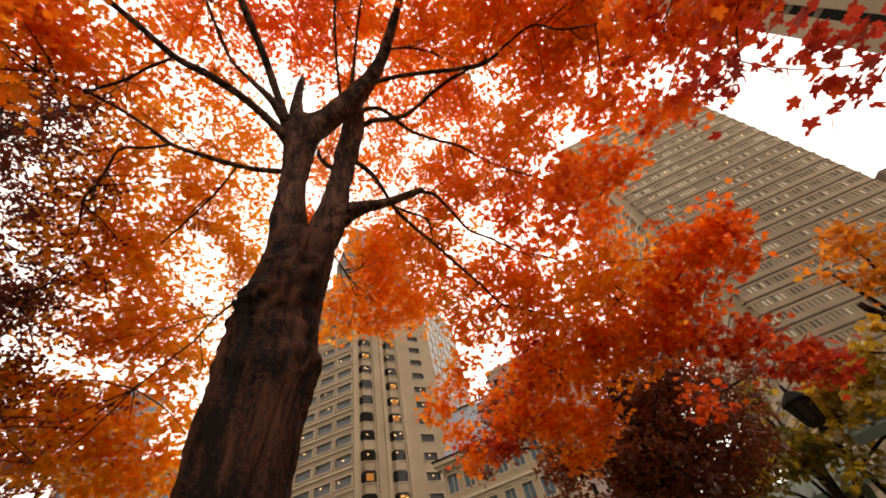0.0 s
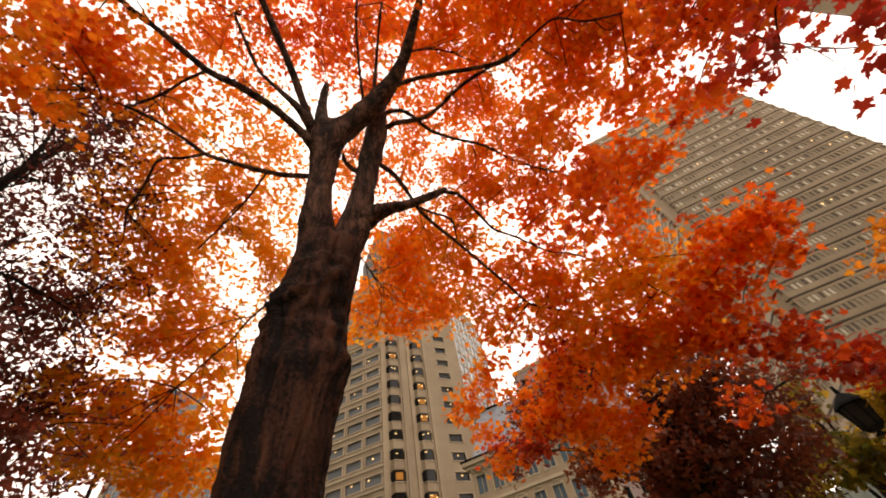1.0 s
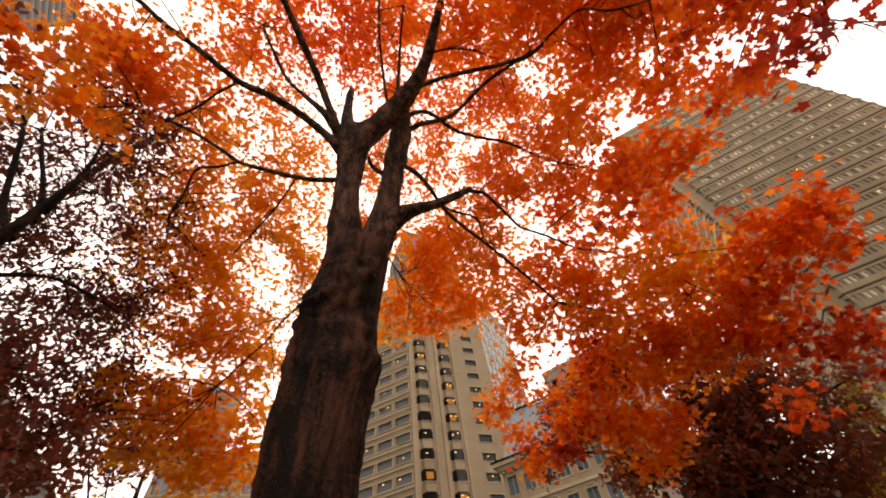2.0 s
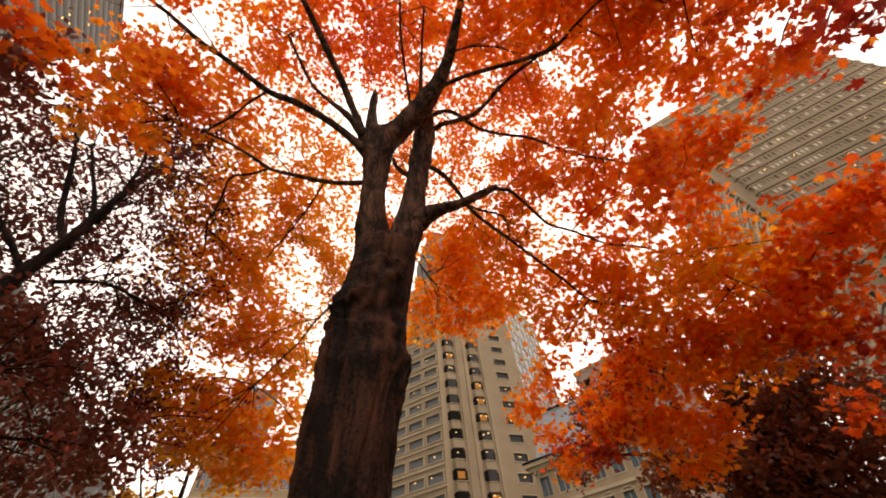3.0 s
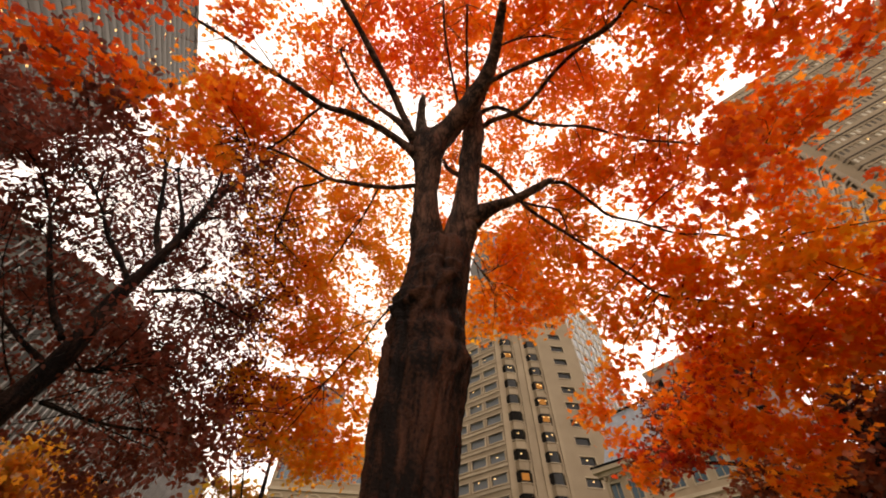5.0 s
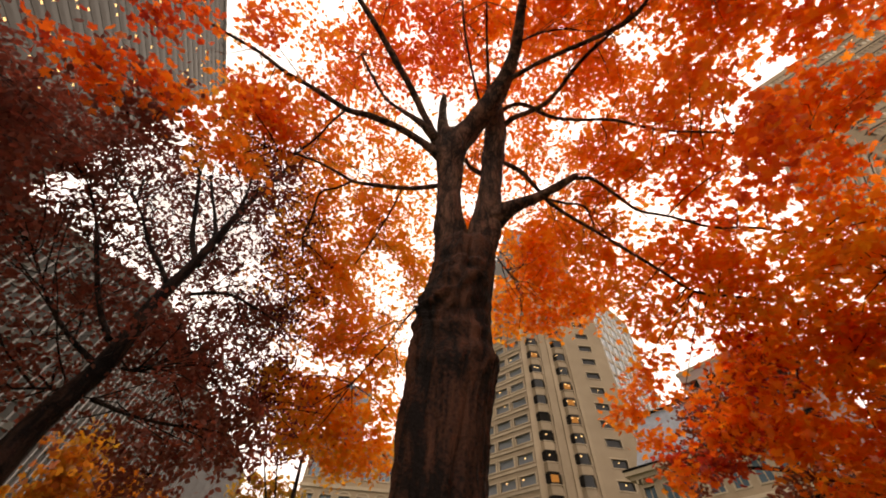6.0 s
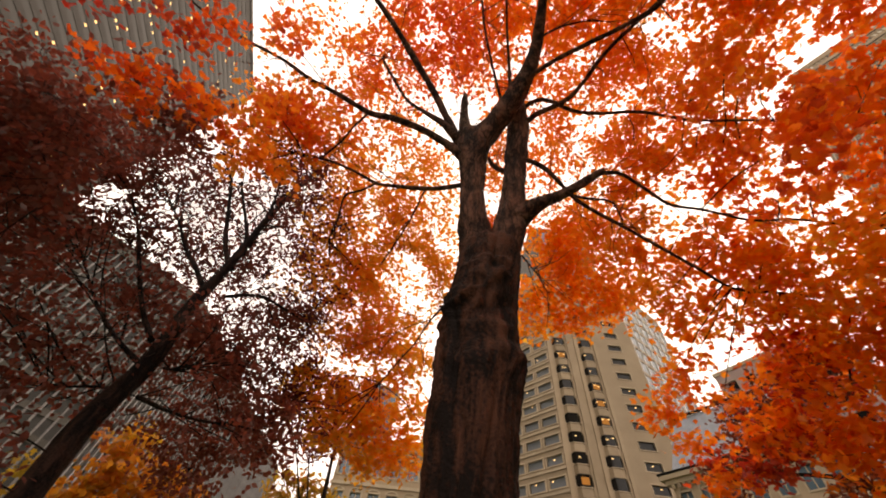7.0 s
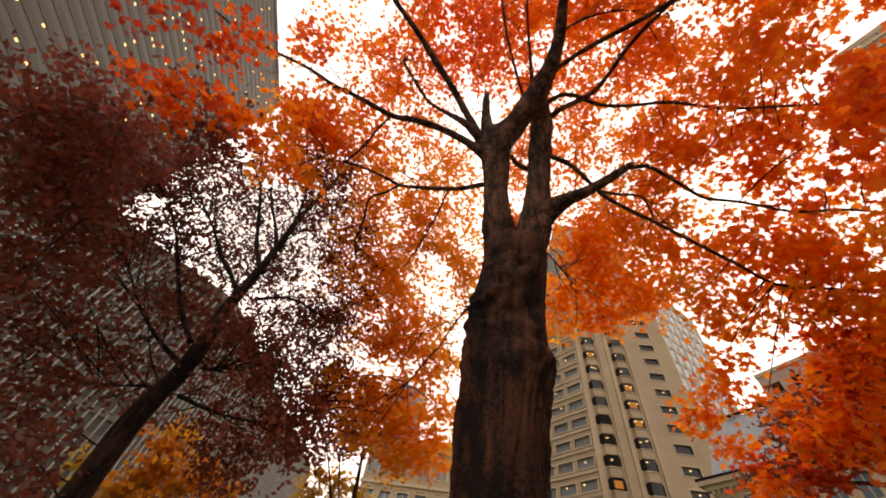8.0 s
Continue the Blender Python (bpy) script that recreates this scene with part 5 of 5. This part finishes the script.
DARK_SPRAYS["dark_far"] = [(-3.72, 2.05, 6.86, 0.36, 0.84, 0.3), (-3.7, 2.66, 6.61, 0.44, 0.84, 0.3), (-3.47, 3.25, 5.87, 0.45, 0.76, 0.35), (-3.34, 3.66, 5.03, 0.44, 0.84, 0.4), (-3.36, 2.31, 6.99, 0.36, 0.84, 0.3), (-3.15, 3.7, 5.46, 0.37, 0.24, 0.4), (-3.09, 3.95, 4.2, 0.34, 1.01, 0.4), (-3.27, 3.07, 6.41, 0.4, 0.67, 0.35), (-3.3, 2.71, 6.85, 0.34, 0.73, 0.35), (-3.1, 4.11, 4.75, 0.34, 0.29, 0.4), (-3.09, 3.42, 6.3, 0.31, 0.5, 0.35)]
DARK_SPRAYS["dark_veil"] = [(-4.23, 1.02, 5.14, 0.27, 0.94, 0.3), (-4.38, 0.98, 4.66, 0.25, 0.94, 0.3), (-4.22, 1.08, 5.72, 0.3, 0.83, 0.3), (-4.27, 1.03, 4.09, 0.22, 0.94, 0.3), (-4.23, 1.35, 4.01, 0.23, 0.48, 0.3), (-4.4, 1.09, 4.59, 0.43, 0.47, 0.3), (-4.29, 1.4, 4.95, 0.48, 0.47, 0.3), (-4.24, 1.89, 5.42, 0.56, 0.47, 0.3), (-4.01, 2.22, 6.05, 0.54, 0.41, 0.35), (-4.38, 1.68, 4.37, 0.45, 0.53, 0.3), (-4.39, 2.25, 4.72, 0.52, 0.53, 0.3), (-4.13, 2.63, 5.11, 0.58, 0.53, 0.35)]
DARK_SPRAYS["dark_veil"] += [(-3.74, 2.96, 5.57, 0.54, 0.38, 0.4), (-3.81, 3.24, 4.62, 0.57, 0.55, 0.35), (-3.48, 3.63, 4.93, 0.53, 0.69, 0.4), (-3.92, 2.88, 4.1, 0.43, 0.62, 0.35), (-3.67, 3.6, 3.99, 0.45, 0.63, 0.4), (-3.36, 4, 4.25, 0.41, 0.74, 0.4), (-3.6, 3.3, 3.1, 0.43, 0.27, 0.45), (-3.47, 3.93, 3.29, 0.34, 0.5, 0.45), (-3.79, 2.56, 3.34, 0.35, 0.27, 0.4), (-3.79, 2.56, 2.76, 0.25, 0.37, 0.45), (-3.23, 4.58, 3.96, 0.33, 0.47, 0.45)]
DARK_SPRAYS["dark_high"] = [(-3.02, -0.02, 3.32, 0.399, 1, 0.3), (-3.02, 0.05, 3.66, 0.395, 1, 0.3), (-3.15, 0.35, 3.08, 0.399, 0.9, 0.3), (-3.23, 0.34, 3.52, 0.432, 1, 0.3), (-3.39, 0.37, 3.97, 0.328, 0.8, 0.35), (-2.67, 1.37, 1.75, 0.249, 0.74, 0.2), (-2.71, 1.23, 1.9, 0.249, 0.56, 0.25), (-3.16, 0.69, 2.97, 0.399, 0.6, 0.3), (-3.09, 0.7, 2.63, 0.377, 0.25, 0.3), (-3.14, 1.06, 2.8, 0.349, 0.28, 0.35), (-2.94, 1.43, 5.8, 0.465, 0.55, 0.35), (-2.77, 1.53, 6.12, 0.442, 0.35, 0.35)]
DARK_SPRAYS["dark_high"] += [(-2.99, 2, 5.68, 0.474, 0.55, 0.35), (-2.81, 2.14, 6.11, 0.457, 0.35, 0.4), (-3, 2.44, 5.3, 0.465, 0.44, 0.35), (-2.83, 2.64, 5.7, 0.449, 0.28, 0.4), (-2.86, 2.81, 4.86, 0.449, 0.28, 0.35), (-2.69, 3.07, 5.22, 0.395, 0.1, 0.4), (-2.75, 3.1, 4.37, 0.432, 0.28, 0.4), (-2.58, 3.38, 4.57, 0.374, 0.1, 0.4), (-2.51, 3.25, 3.9, 0.339, 0.1, 0.4), (-2.3, 3.29, 3.47, 0.35, 0.11, 0.6), (-1.98, 3.58, 3.31, 0.35, 0.1, 0.6), (-2, 3.27, 2.91, 0.349, 0.14, 0.6)]
DARK_SPRAYS["dark_high"] += [(-2.71, 0.48, 4.06, 0.324, 1, 0.35), (-2.69, 0.58, 4.34, 0.312, 0.7, 0.35), (-2.52, 0.22, 4.01, 0.308, 0.27, 0.35), (-2.56, 0.36, 4.35, 0.305, 0.21, 0.4), (-2.89, 1.95, 3.25, 0.332, 0.44, 0.35), (-2.8, 2.34, 3.36, 0.349, 0.49, 0.35), (-2.7, 2.17, 2.84, 0.316, 0.18, 0.35), (-2.64, 2.62, 3.02, 0.341, 0.49, 0.4), (-2.47, 2.34, 2.46, 0.299, 0.18, 0.4), (-2.39, 2.68, 2.54, 0.316, 0.49, 0.4), (-2.69, 2.85, 3.5, 0.343, 0.32, 0.4), (-2.51, 3.02, 3.05, 0.298, 0.32, 0.45)]
DARK_SPRAYS["dark_high"] += [(-2.56, 2.99, 2.97, 0.298, 0.8, 0.6), (-2.37, 3.11, 2.77, 0.291, 0.8, 0.6), (-2.39, 3.02, 2.63, 0.256, 0.8, 0.6), (-2.52, 3.24, 3.09, 0.249, 0.5, 0.6)]

NEAR_BOUGHS = ("near_red", "top_east", "east_pad", "low_east", "far_east", "hanging", "canopy_east")

DENSE_BOUGHS = ("behind", "low_east", "far_east", "east_pad", "hanging", "inner", "top_east")


def maple_tree():
    rng = np.random.default_rng(7)
    t = thing("maple_tree", -0.34, 1.97, 0, label="old maple with forked furrowed trunk and orange autumn crown", category="tree")
    away = Matrix.Translation((0.34, -1.97, 0))
    # trunk: burls and furrows, wider under the fork
    prof = [(-0.1, -0.39, 1.97, 0.40), (0.0, -0.39, 1.97, 0.37), (0.15, -0.39, 1.97, 0.30), (0.5, -0.388, 1.968, 0.25), (1.2, -0.386, 1.967, 0.228), (1.98, -0.38, 1.966, 0.224), (2.18, -0.372, 1.968, 0.230),
            (2.33, -0.372, 1.968, 0.240), (2.49, -0.358, 1.97, 0.250), (2.71, -0.338, 1.973, 0.257), (2.84, -0.349, 1.971, 0.252), (2.95, -0.358, 1.97, 0.250), (3.16, -0.341, 1.972, 0.258), (3.33, -0.322, 1.974, 0.260),
            (3.46, -0.299, 1.973, 0.262), (3.66, -0.276, 1.965, 0.264), (3.80, -0.263, 1.955, 0.262), (3.90, -0.262, 1.95, 0.222), (3.96, -0.265, 1.948, 0.15), (3.99, -0.257, 1.946, 0.10), (4.0, -0.255, 1.945, 0.03)]
    rows = bent([(x, y, z, r) for z, x, y, r in prof], 0.016)
    g, n = Geo(), 132
    burls = [(2.74, 200, 0.022, 0.10), (3.05, 262, 0.03, 0.08), (2.66, 330, 0.018, 0.12), (3.3, 285, 0.030, 0.07), (2.55, 280, 0.02, 0.07), (2.2, 215, 0.014, 0.12), (3.62, 250, 0.022, 0.09), (3.16, 235, 0.03, 0.06),
             (2.9, 225, -0.02, 0.05), (2.95, 300, -0.022, 0.05), (2.70, 5, 0.010, 0.05), (3.02, 175, 0.014, 0.05), (2.8, 185, 0.014, 0.04), (2.35, 178, 0.018, 0.05), (3.5, 300, 0.03, 0.04), (3.42, 250, 0.026, 0.035), (3.55, 275, -0.03, 0.05)]
    # scars: angle and height along each fold, how proud, how wide
    folds = [([(232, 3.02), (262, 3.05), (285, 3.17), (305, 3.31), (330, 3.32)], 0.036, 0.030), ([(190, 3.0), (235, 2.88), (272, 2.82), (314, 2.85), (365, 2.93)], 0.013, 0.03),
             ([(195, 2.66), (259, 2.57), (296, 2.62), (330, 2.68), (366, 2.75)], 0.012, 0.045), ([(225, 3.12), (233, 2.95), (268, 2.93), (280, 3.02), (262, 3.08)], 0.022, 0.018),
             ([(262, 3.25), (300, 3.02), (340, 3.12)], -0.036, 0.055), ([(215, 2.74), (290, 2.72), (350, 2.82)], -0.014, 0.040), ([(285, 3.95), (292, 3.7), (300, 3.45)], -0.042, 0.045), ([(265, 3.9), (272, 3.6), (282, 3.35)], 0.017, 0.03)]
    segs = [(math.radians(p[0]) * 0.25, p[1], math.radians(q[0]) * 0.25, q[1], h, w) for line, h, w in folds for p, q in zip(line, line[1:])]

    def fold_height(a, z):
        s, best = (a if a > 1.6 else a + 2 * math.pi) * 0.25, {}
        for s0, z0, s1, z1, h, w in segs:
            if min(z0, z1) - 0.12 < z < max(z0, z1) + 0.12:
                ds, dz = s1 - s0, z1 - z0
                k = min(1, max(0, ((s - s0) * ds + (z - z0) * dz) / (ds * ds + dz * dz)))
                e = h * math.exp(-(((s - s0 - k * ds) ** 2 + (z - z0 - k * dz) ** 2) / (w * w)))
                if abs(e) > abs(best.get((h, w), 0)):
                    best[(h, w)] = e
        return sum(best.values())

    for j, (x, y, z, r) in enumerate(rows):
        calm = 0.9 - 0.6 * min(1, max(0, (z - 2.9) / 0.5))
        squash = 1 - 0.22 * max(0, (z - 3.5) / 0.6)
        for i in range(n):
            a = 2 * math.pi * i / n
            c, s = math.cos(a), math.sin(a)
            p = Vector((c * 2.2, s * 2.2, z * 0.9))
            wob = noise.noise(Vector((c * 3, s * 3, z * 2.5)))
            ridge = 1 - 2.2 * abs(noise.noise(Vector((c * 6.5 + wob * 0.8, s * 6.5 + wob * 0.8, z * 1.3))))
            plate = 1 - 2.2 * abs(noise.noise(Vector((c * 13 + wob, s * 13, z * 4.5 + 7))))
            rr = r * (0.955 + 0.045 * noise.noise(p)) + calm * (0.018 * ridge + 0.018 * plate) + (fold_height(a + 0.2 * wob, z + 0.05 * wob) if 2.4 < z < 4.05 else 0) + 0.004 * noise.noise(Vector((c * 40, s * 40, z * 22)))
            for bz, ba, bh, bw in burls:
                da = (math.degrees(a) - ba + 180) % 360 - 180
                rr += bh * math.exp(-((z - bz) / bw) ** 2 - (da / 30) ** 2)
            if z < 0.35:
                rr += 0.06 * max(0, math.cos(5 * a + 0.6)) * (0.35 - z) / 0.35
            g.v.append((x + 0.34 + rr * c, y - 1.97 + rr * squash * s, z))
    for j in range(len(rows) - 1):
        for i in range(n):
            q = (i + 1) % n
            g.f.append((j * n + i, j * n + q, (j + 1) * n + q, (j + 1) * n + i))
    g.f.append(tuple((len(rows) - 1) * n + i for i in range(n)))
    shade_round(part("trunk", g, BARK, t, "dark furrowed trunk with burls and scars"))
    skeleton = []
    for k, (name, pts) in enumerate(MAPLE_LIMBS.items()):
        rows = bent(pts, 0.07)
        skeleton.append(rows)
        big = pts[0][3] > 0.06
        limb = limb_geo(Geo(), rows, 20 if big else 8, 0.22 if big else 0.3, k * 3.7)
        shade_round(part("stub" if name.startswith("stub") else "limb", limb, BARK_STUB if name == "stub" else BARK_LIMB_HAZY, t, "pale broken stub" if name == "stub" else "", m=away))
    for rows in skeleton[2:]:
        shade_round(part("twig_work", side_twigs(rng, rows, 9, 0.55, 0.005), BARK_LIMB_HAZY, t, m=away, kind="stuff"))
    inner = [rows[rows[:, 0] < 1.9] if pts is MAPLE_LIMBS["limb_up_east"] else rows for rows, pts in zip(skeleton, MAPLE_LIMBS.values())]
    # foliage, bough by bough
    for name, sprays in MAPLE_SPRAYS.items():
        leaf = 0.056 if name == "near_red" else 0.072 if name == "top_east" else 0.074 if name == "behind" else 0.068 if name in NEAR_BOUGHS else 0.06
        pos, hue, ends = spray_leaves(rng, sprays, leaf, per=5, gaps=-0.7 if name in DENSE_BOUGHS else -0.2)
        size = leaf * rng.uniform(0.7, 1.25, len(pos))
        turn = leaf_frames(rng, len(pos))
        shade_round(part("twig_work", twig_net(rng, ends, skeleton if name in ("near_red", "top_east", "top") else inner, 1.0, 0.5 if name == "near_red" else 1.2), BARK, t, m=away, kind="stuff"))
        if name == "near_red":
            for k in range(3):
                one = foliage_mesh("leaf", HALF_MAPLE, np.zeros((1, 3)), np.eye(3)[None], np.ones(1), np.array([0.98 + 0.08 * k]))
                one.materials.append(MAPLE_LEAF)
                for i in range(k, min(len(pos), 300), 3):
                    m = Matrix(turn[i].tolist()).to_4x4()
                    part("leaf", one, None, t, m=Matrix.Translation(pos[i] + np.array([0.34, -1.97, 0])) @ m @ Matrix.Diagonal((size[i], size[i], size[i], 1)))
            pos, turn, size, hue = pos[300:], turn[300:], size[300:], hue[300:]
            if not len(pos):
                continue
        part("foliage", foliage_mesh("foliage", HALF_MAPLE, pos, turn, size, hue), MAPLE_LEAF, t, m=away, kind="stuff")
    return t


maple_tree()


def dark_tree():
    rng = np.random.default_rng(17)
    t = thing("plum_tree", -3.37, 2.16, 0, label="slender dark-barked tree with thin maroon leaves", category="tree")
    away = Matrix.Translation((3.37, -2.16, 0))
    skeleton = []
    for k, (name, pts) in enumerate(DARK_LIMBS.items()):
        if name == "trunk":
            pts = [(-3.38, 2.17, -0.05, 0.2), (-3.37, 2.17, 0.3, 0.155), (-3.36, 2.18, 1.0, 0.15)] + pts
        rows = bent(pts, 0.08)
        skeleton.append(rows)
        shade_round(part("trunk" if name == "trunk" else "limb", limb_geo(Geo(), rows, 16 if name == "trunk" else 8, 0.16, k * 5.1), BARK_DARK, t, m=away))
    for k, rows in enumerate(skeleton):
        shade_round(part("twig_work", side_twigs(rng, rows[len(rows) // 2:] if k == 0 else rows, 16 if k == 0 else 9, 0.8, 0.009, 0.5), BARK_DARK, t, m=away, kind="stuff"))
    for name, sprays in DARK_SPRAYS.items():
        leaf = 0.053
        pos, hue, ends = spray_leaves(rng, sprays, leaf, 6, 0.9, -0.5)
        size = leaf * rng.uniform(0.7, 1.3, len(pos))
        shade_round(part("twig_work", twig_net(rng, ends, skeleton, 0.9, 1.6, 9), BARK_DARK, t, m=away, kind="stuff"))
        part("foliage", foliage_mesh("foliage", HALF_OVAL, pos, leaf_frames(rng, len(pos), 0.6, 0.9), size, hue), DARK_LEAF, t, m=away, kind="stuff")


dark_tree()


def park_tree(az, dist, trunk_r, fork, sprays, leaf_mat, half, leaf, label, bark, seed, category="tree"):
    """A tree farther off: trunk, a limb to each part of its crown, leaves."""
    rng = np.random.default_rng(seed)
    base = polar(az, dist)
    t = thing("park_tree", base.x, base.y, 0, label=label, category=category, group="small trees in the park")
    away = Matrix.Translation((-base.x, -base.y, 0))
    top = np.mean([s[:3] for s in sprays], axis=0)
    lead = bent([(base.x, base.y, -0.05, trunk_r * 1.4), (base.x, base.y, 0.4, trunk_r), (base.x + 0.03, base.y - 0.02, fork, trunk_r * 0.85), (base.x * 0.7 + top[0] * 0.3, base.y * 0.7 + top[1] * 0.3, max(top[2] + 0.6, fork + 0.9), trunk_r * 0.35)], 0.12)
    shade_round(part("trunk", limb_geo(Geo(), lead, 14, 0.15, seed), bark, t, m=away))
    skeleton = [lead]
    for k, s in enumerate(sprays[::2]):
        z0 = fork * 0.8 + 0.1 * (k % 4)
        i = int(np.argmin(abs(lead[:, 2] - z0)))
        a, c = lead[i][:3], np.array(s[:3])
        rows = bent([(*a, trunk_r * 0.4), (*((a + c) / 2 + np.array([0, 0, 0.2])), trunk_r * 0.25), (*c, 0.012)], 0.15)
        skeleton.append(rows)
        shade_round(part("limb", limb_geo(Geo(), rows, 7, 0.2, k), bark, t, m=away))
    pos, hue, ends = spray_leaves(rng, sprays, leaf, 10, 0.8)
    shade_round(part("twig_work", twig_net(rng, ends, skeleton, 0.9, 1.6), bark, t, m=away, kind="stuff"))
    part("foliage", foliage_mesh("foliage", half, pos, leaf_frames(rng, len(pos), 0.7, 0.85), leaf * rng.uniform(0.7, 1.3, len(pos)), hue), leaf_mat, t, m=away, kind="stuff")


crown = [(4.48, 4.31, 4.06, 0.4, 1.91, 0.35), (4.81, 3.99, 3.99, 0.37, 2.01, 0.35), (4.18, 4.46, 4.28, 0.29, 1.38, 0.4), (5.07, 3.59, 4.07, 0.32, 1.91, 0.35), (4.59, 4.25, 3.41, 0.34, 2.12, 0.35), (4.41, 4.66, 3.57, 0.38, 1.91, 0.35), (4.37, 4.3, 2.24, 0.43, 2.34, 0.45), (4.03, 4.58, 2.42, 0.39, 2.12, 0.45), (2.87, 5.3, 4.01, 0.59, 2.34, 0.4), (3.4, 4.75, 4.38, 0.51, 2.34, 0.4), (2.37, 5.72, 3.6, 0.36, 1.91, 0.4), (4.19, 4.01, 3.5, 0.51, 2.55, 0.4)]
crown += [(4.29, 4.17, 2.95, 0.46, 2.55, 0.35), (3.75, 4.64, 3, 0.45, 2.34, 0.4), (4.52, 3.62, 3.51, 0.32, 2.12, 0.5), (3.26, 5, 2.98, 0.33, 1.7, 0.5), (3.9, 4.34, 2.71, 0.45, 2.55, 0.35), (4.21, 3.5, 3.21, 0.54, 1.59, 0.45), (3.69, 3.96, 2.74, 0.57, 1.38, 0.5), (4.26, 3.42, 2.52, 0.49, 1.7, 0.4), (2.95, 4.94, 2.98, 0.4, 0.85, 0.6), (3.02, 4.75, 2.7, 0.4, 1.59, 0.6), (4.08, 4.13, 3.48, 0.38, 1.59, 0.5), (4.81, 4.25, 2.83, 0.63, 2.34, 0.3)]
crown += [(4.08, 4.77, 2.57, 0.62, 2.34, 0.4), (3.25, 4.37, 2.59, 0.44, 1.17, 0.5), (3.84, 3.69, 2.19, 0.38, 1.59, 0.4), (4.84, 4.1, 2.16, 0.36, 1.5, 0.4), (3.38, 4.38, 3.05, 0.35, 0.85, 0.55), (5.5, 4.42, 3.54, 0.5, 2.34, 0.3), (5.79, 4.2, 3.2, 0.46, 2.34, 0.3), (5.04, 4.95, 3.5, 0.51, 2.12, 0.35), (5.84, 3.65, 3.4, 0.3, 1.09, 0.35)]
crown += [(5.18, 3.89, 2.55, 0.4, 1.3, 0.3)]
park_tree(42.2, 5.6, 0.11, 2.9, crown, MAROON_LEAF, HALF_OVAL, 0.065, "maroon-leaved tree with thin dark trunk", BARK_DARK, 21)

crown = [(8.09, 2.1, 4.64, 0.38, 1.9, 0.95), (8.2, 2.45, 4.08, 0.3, 1.9, 0.95), (7.99, 2.61, 4.52, 0.2, 1.3, 0.95), (7.99, 1.97, 4.94, 0.17, 1.2, 1), (7.82, 2.83, 3.49, 0.22, 1.4, 0.5), (8.31, 1.94, 4.16, 0.45, 1.8, 0.9), (7.64, 3.55, 3.03, 0.41, 2, 0.3), (7.39, 3.97, 3.21, 0.36, 2, 0.4), (7.37, 3.89, 2.38, 0.37, 2, 0.3), (7.41, 4.13, 2.75, 0.31, 2, 0.25), (7.39, 2.99, 3.22, 0.28, 2, 0.35), (7.16, 3.28, 2.71, 0.33, 2.2, 0.25)]
crown += [(6.86, 4.01, 2.2, 0.26, 1.6, 0.2)]
park_tree(72, 9.2, 0.14, 2.9, crown, GOLD_LEAF, HALF_PLAIN, 0.11, "maple with golden orange leaves at the park edge", BARK_DARK, 22)

crown = [(7.19, 5.17, 2.88, 0.31, 1.8, 0.12), (7.54, 4.71, 2.71, 0.34, 1.8, 0.15), (7.88, 4.06, 2.85, 0.28, 1.7, 0.25), (6.89, 5.62, 2.7, 0.24, 1.5, 0.1), (7.27, 4.69, 3.79, 0.24, 1.2, 0.1), (7.0, 4.79, 2.74, 0.45, 1.6, 0.12), (7.18, 4.57, 2.58, 0.38, 1.4, 0.18), (7.13, 4.74, 3.36, 0.3, 1.0, 0.2), (7.79, 4.19, 3.0, 0.35, 1.0, 0.45), (6.71, 5.23, 2.56, 0.35, 1.6, 0.2), (6.55, 5.44, 2.52, 0.3, 1.6, 0.3)]
park_tree(56, 9.6, 0.1, 1.9, crown, GOLD_LEAF, HALF_PLAIN, 0.10, "small yellow-green tree by the pavilion", BARK_DARK, 23)

crown = [(-6.92, 5.33, 3.48, 0.59, 2, 0.85), (-7.2, 5.16, 2.91, 0.46, 2, 0.75), (-6.35, 6.06, 3.32, 0.47, 1.8, 0.85), (-6.88, 5.57, 2.95, 0.52, 2, 0.8), (-7.56, 4.6, 2.97, 0.28, 1.4, 0.3), (-6.77, 5.34, 3.89, 0.27, 1.3, 0.6)]
park_tree(-52, 9.4, 0.1, 1.7, crown, GOLD_LEAF, HALF_PLAIN, 0.11, "small maple with golden orange crown beyond the path", BARK_DARK, 24)

crown = [(-6.15, 9.71, 4.77, 0.43, 1.9, 0.55), (-6.62, 9.37, 4.83, 0.28, 1.6, 0.5), (-5.61, 10.05, 4.71, 0.34, 1.6, 0.45), (-6.7, 9.49, 4.33, 0.41, 1.8, 0.55)]
park_tree(-32, 12.3, 0.11, 2.6, crown, GOLD_LEAF, HALF_PLAIN, 0.11, "distant small maple with golden leaves", BARK_DARK, 25)

crown = [(-5.13, 7.82, 4.86, 0.38, 1.5, 0.5), (-4.68, 8.05, 4.97, 0.33, 1.2, 0.5), (-5.43, 7.55, 4.99, 0.25, 1.2, 0.5)]
park_tree(-29, 10.4, 0.09, 2.8, crown, DARK_LEAF, HALF_OVAL, 0.08, "distant maroon tree behind the maple", BARK_DARK, 26)
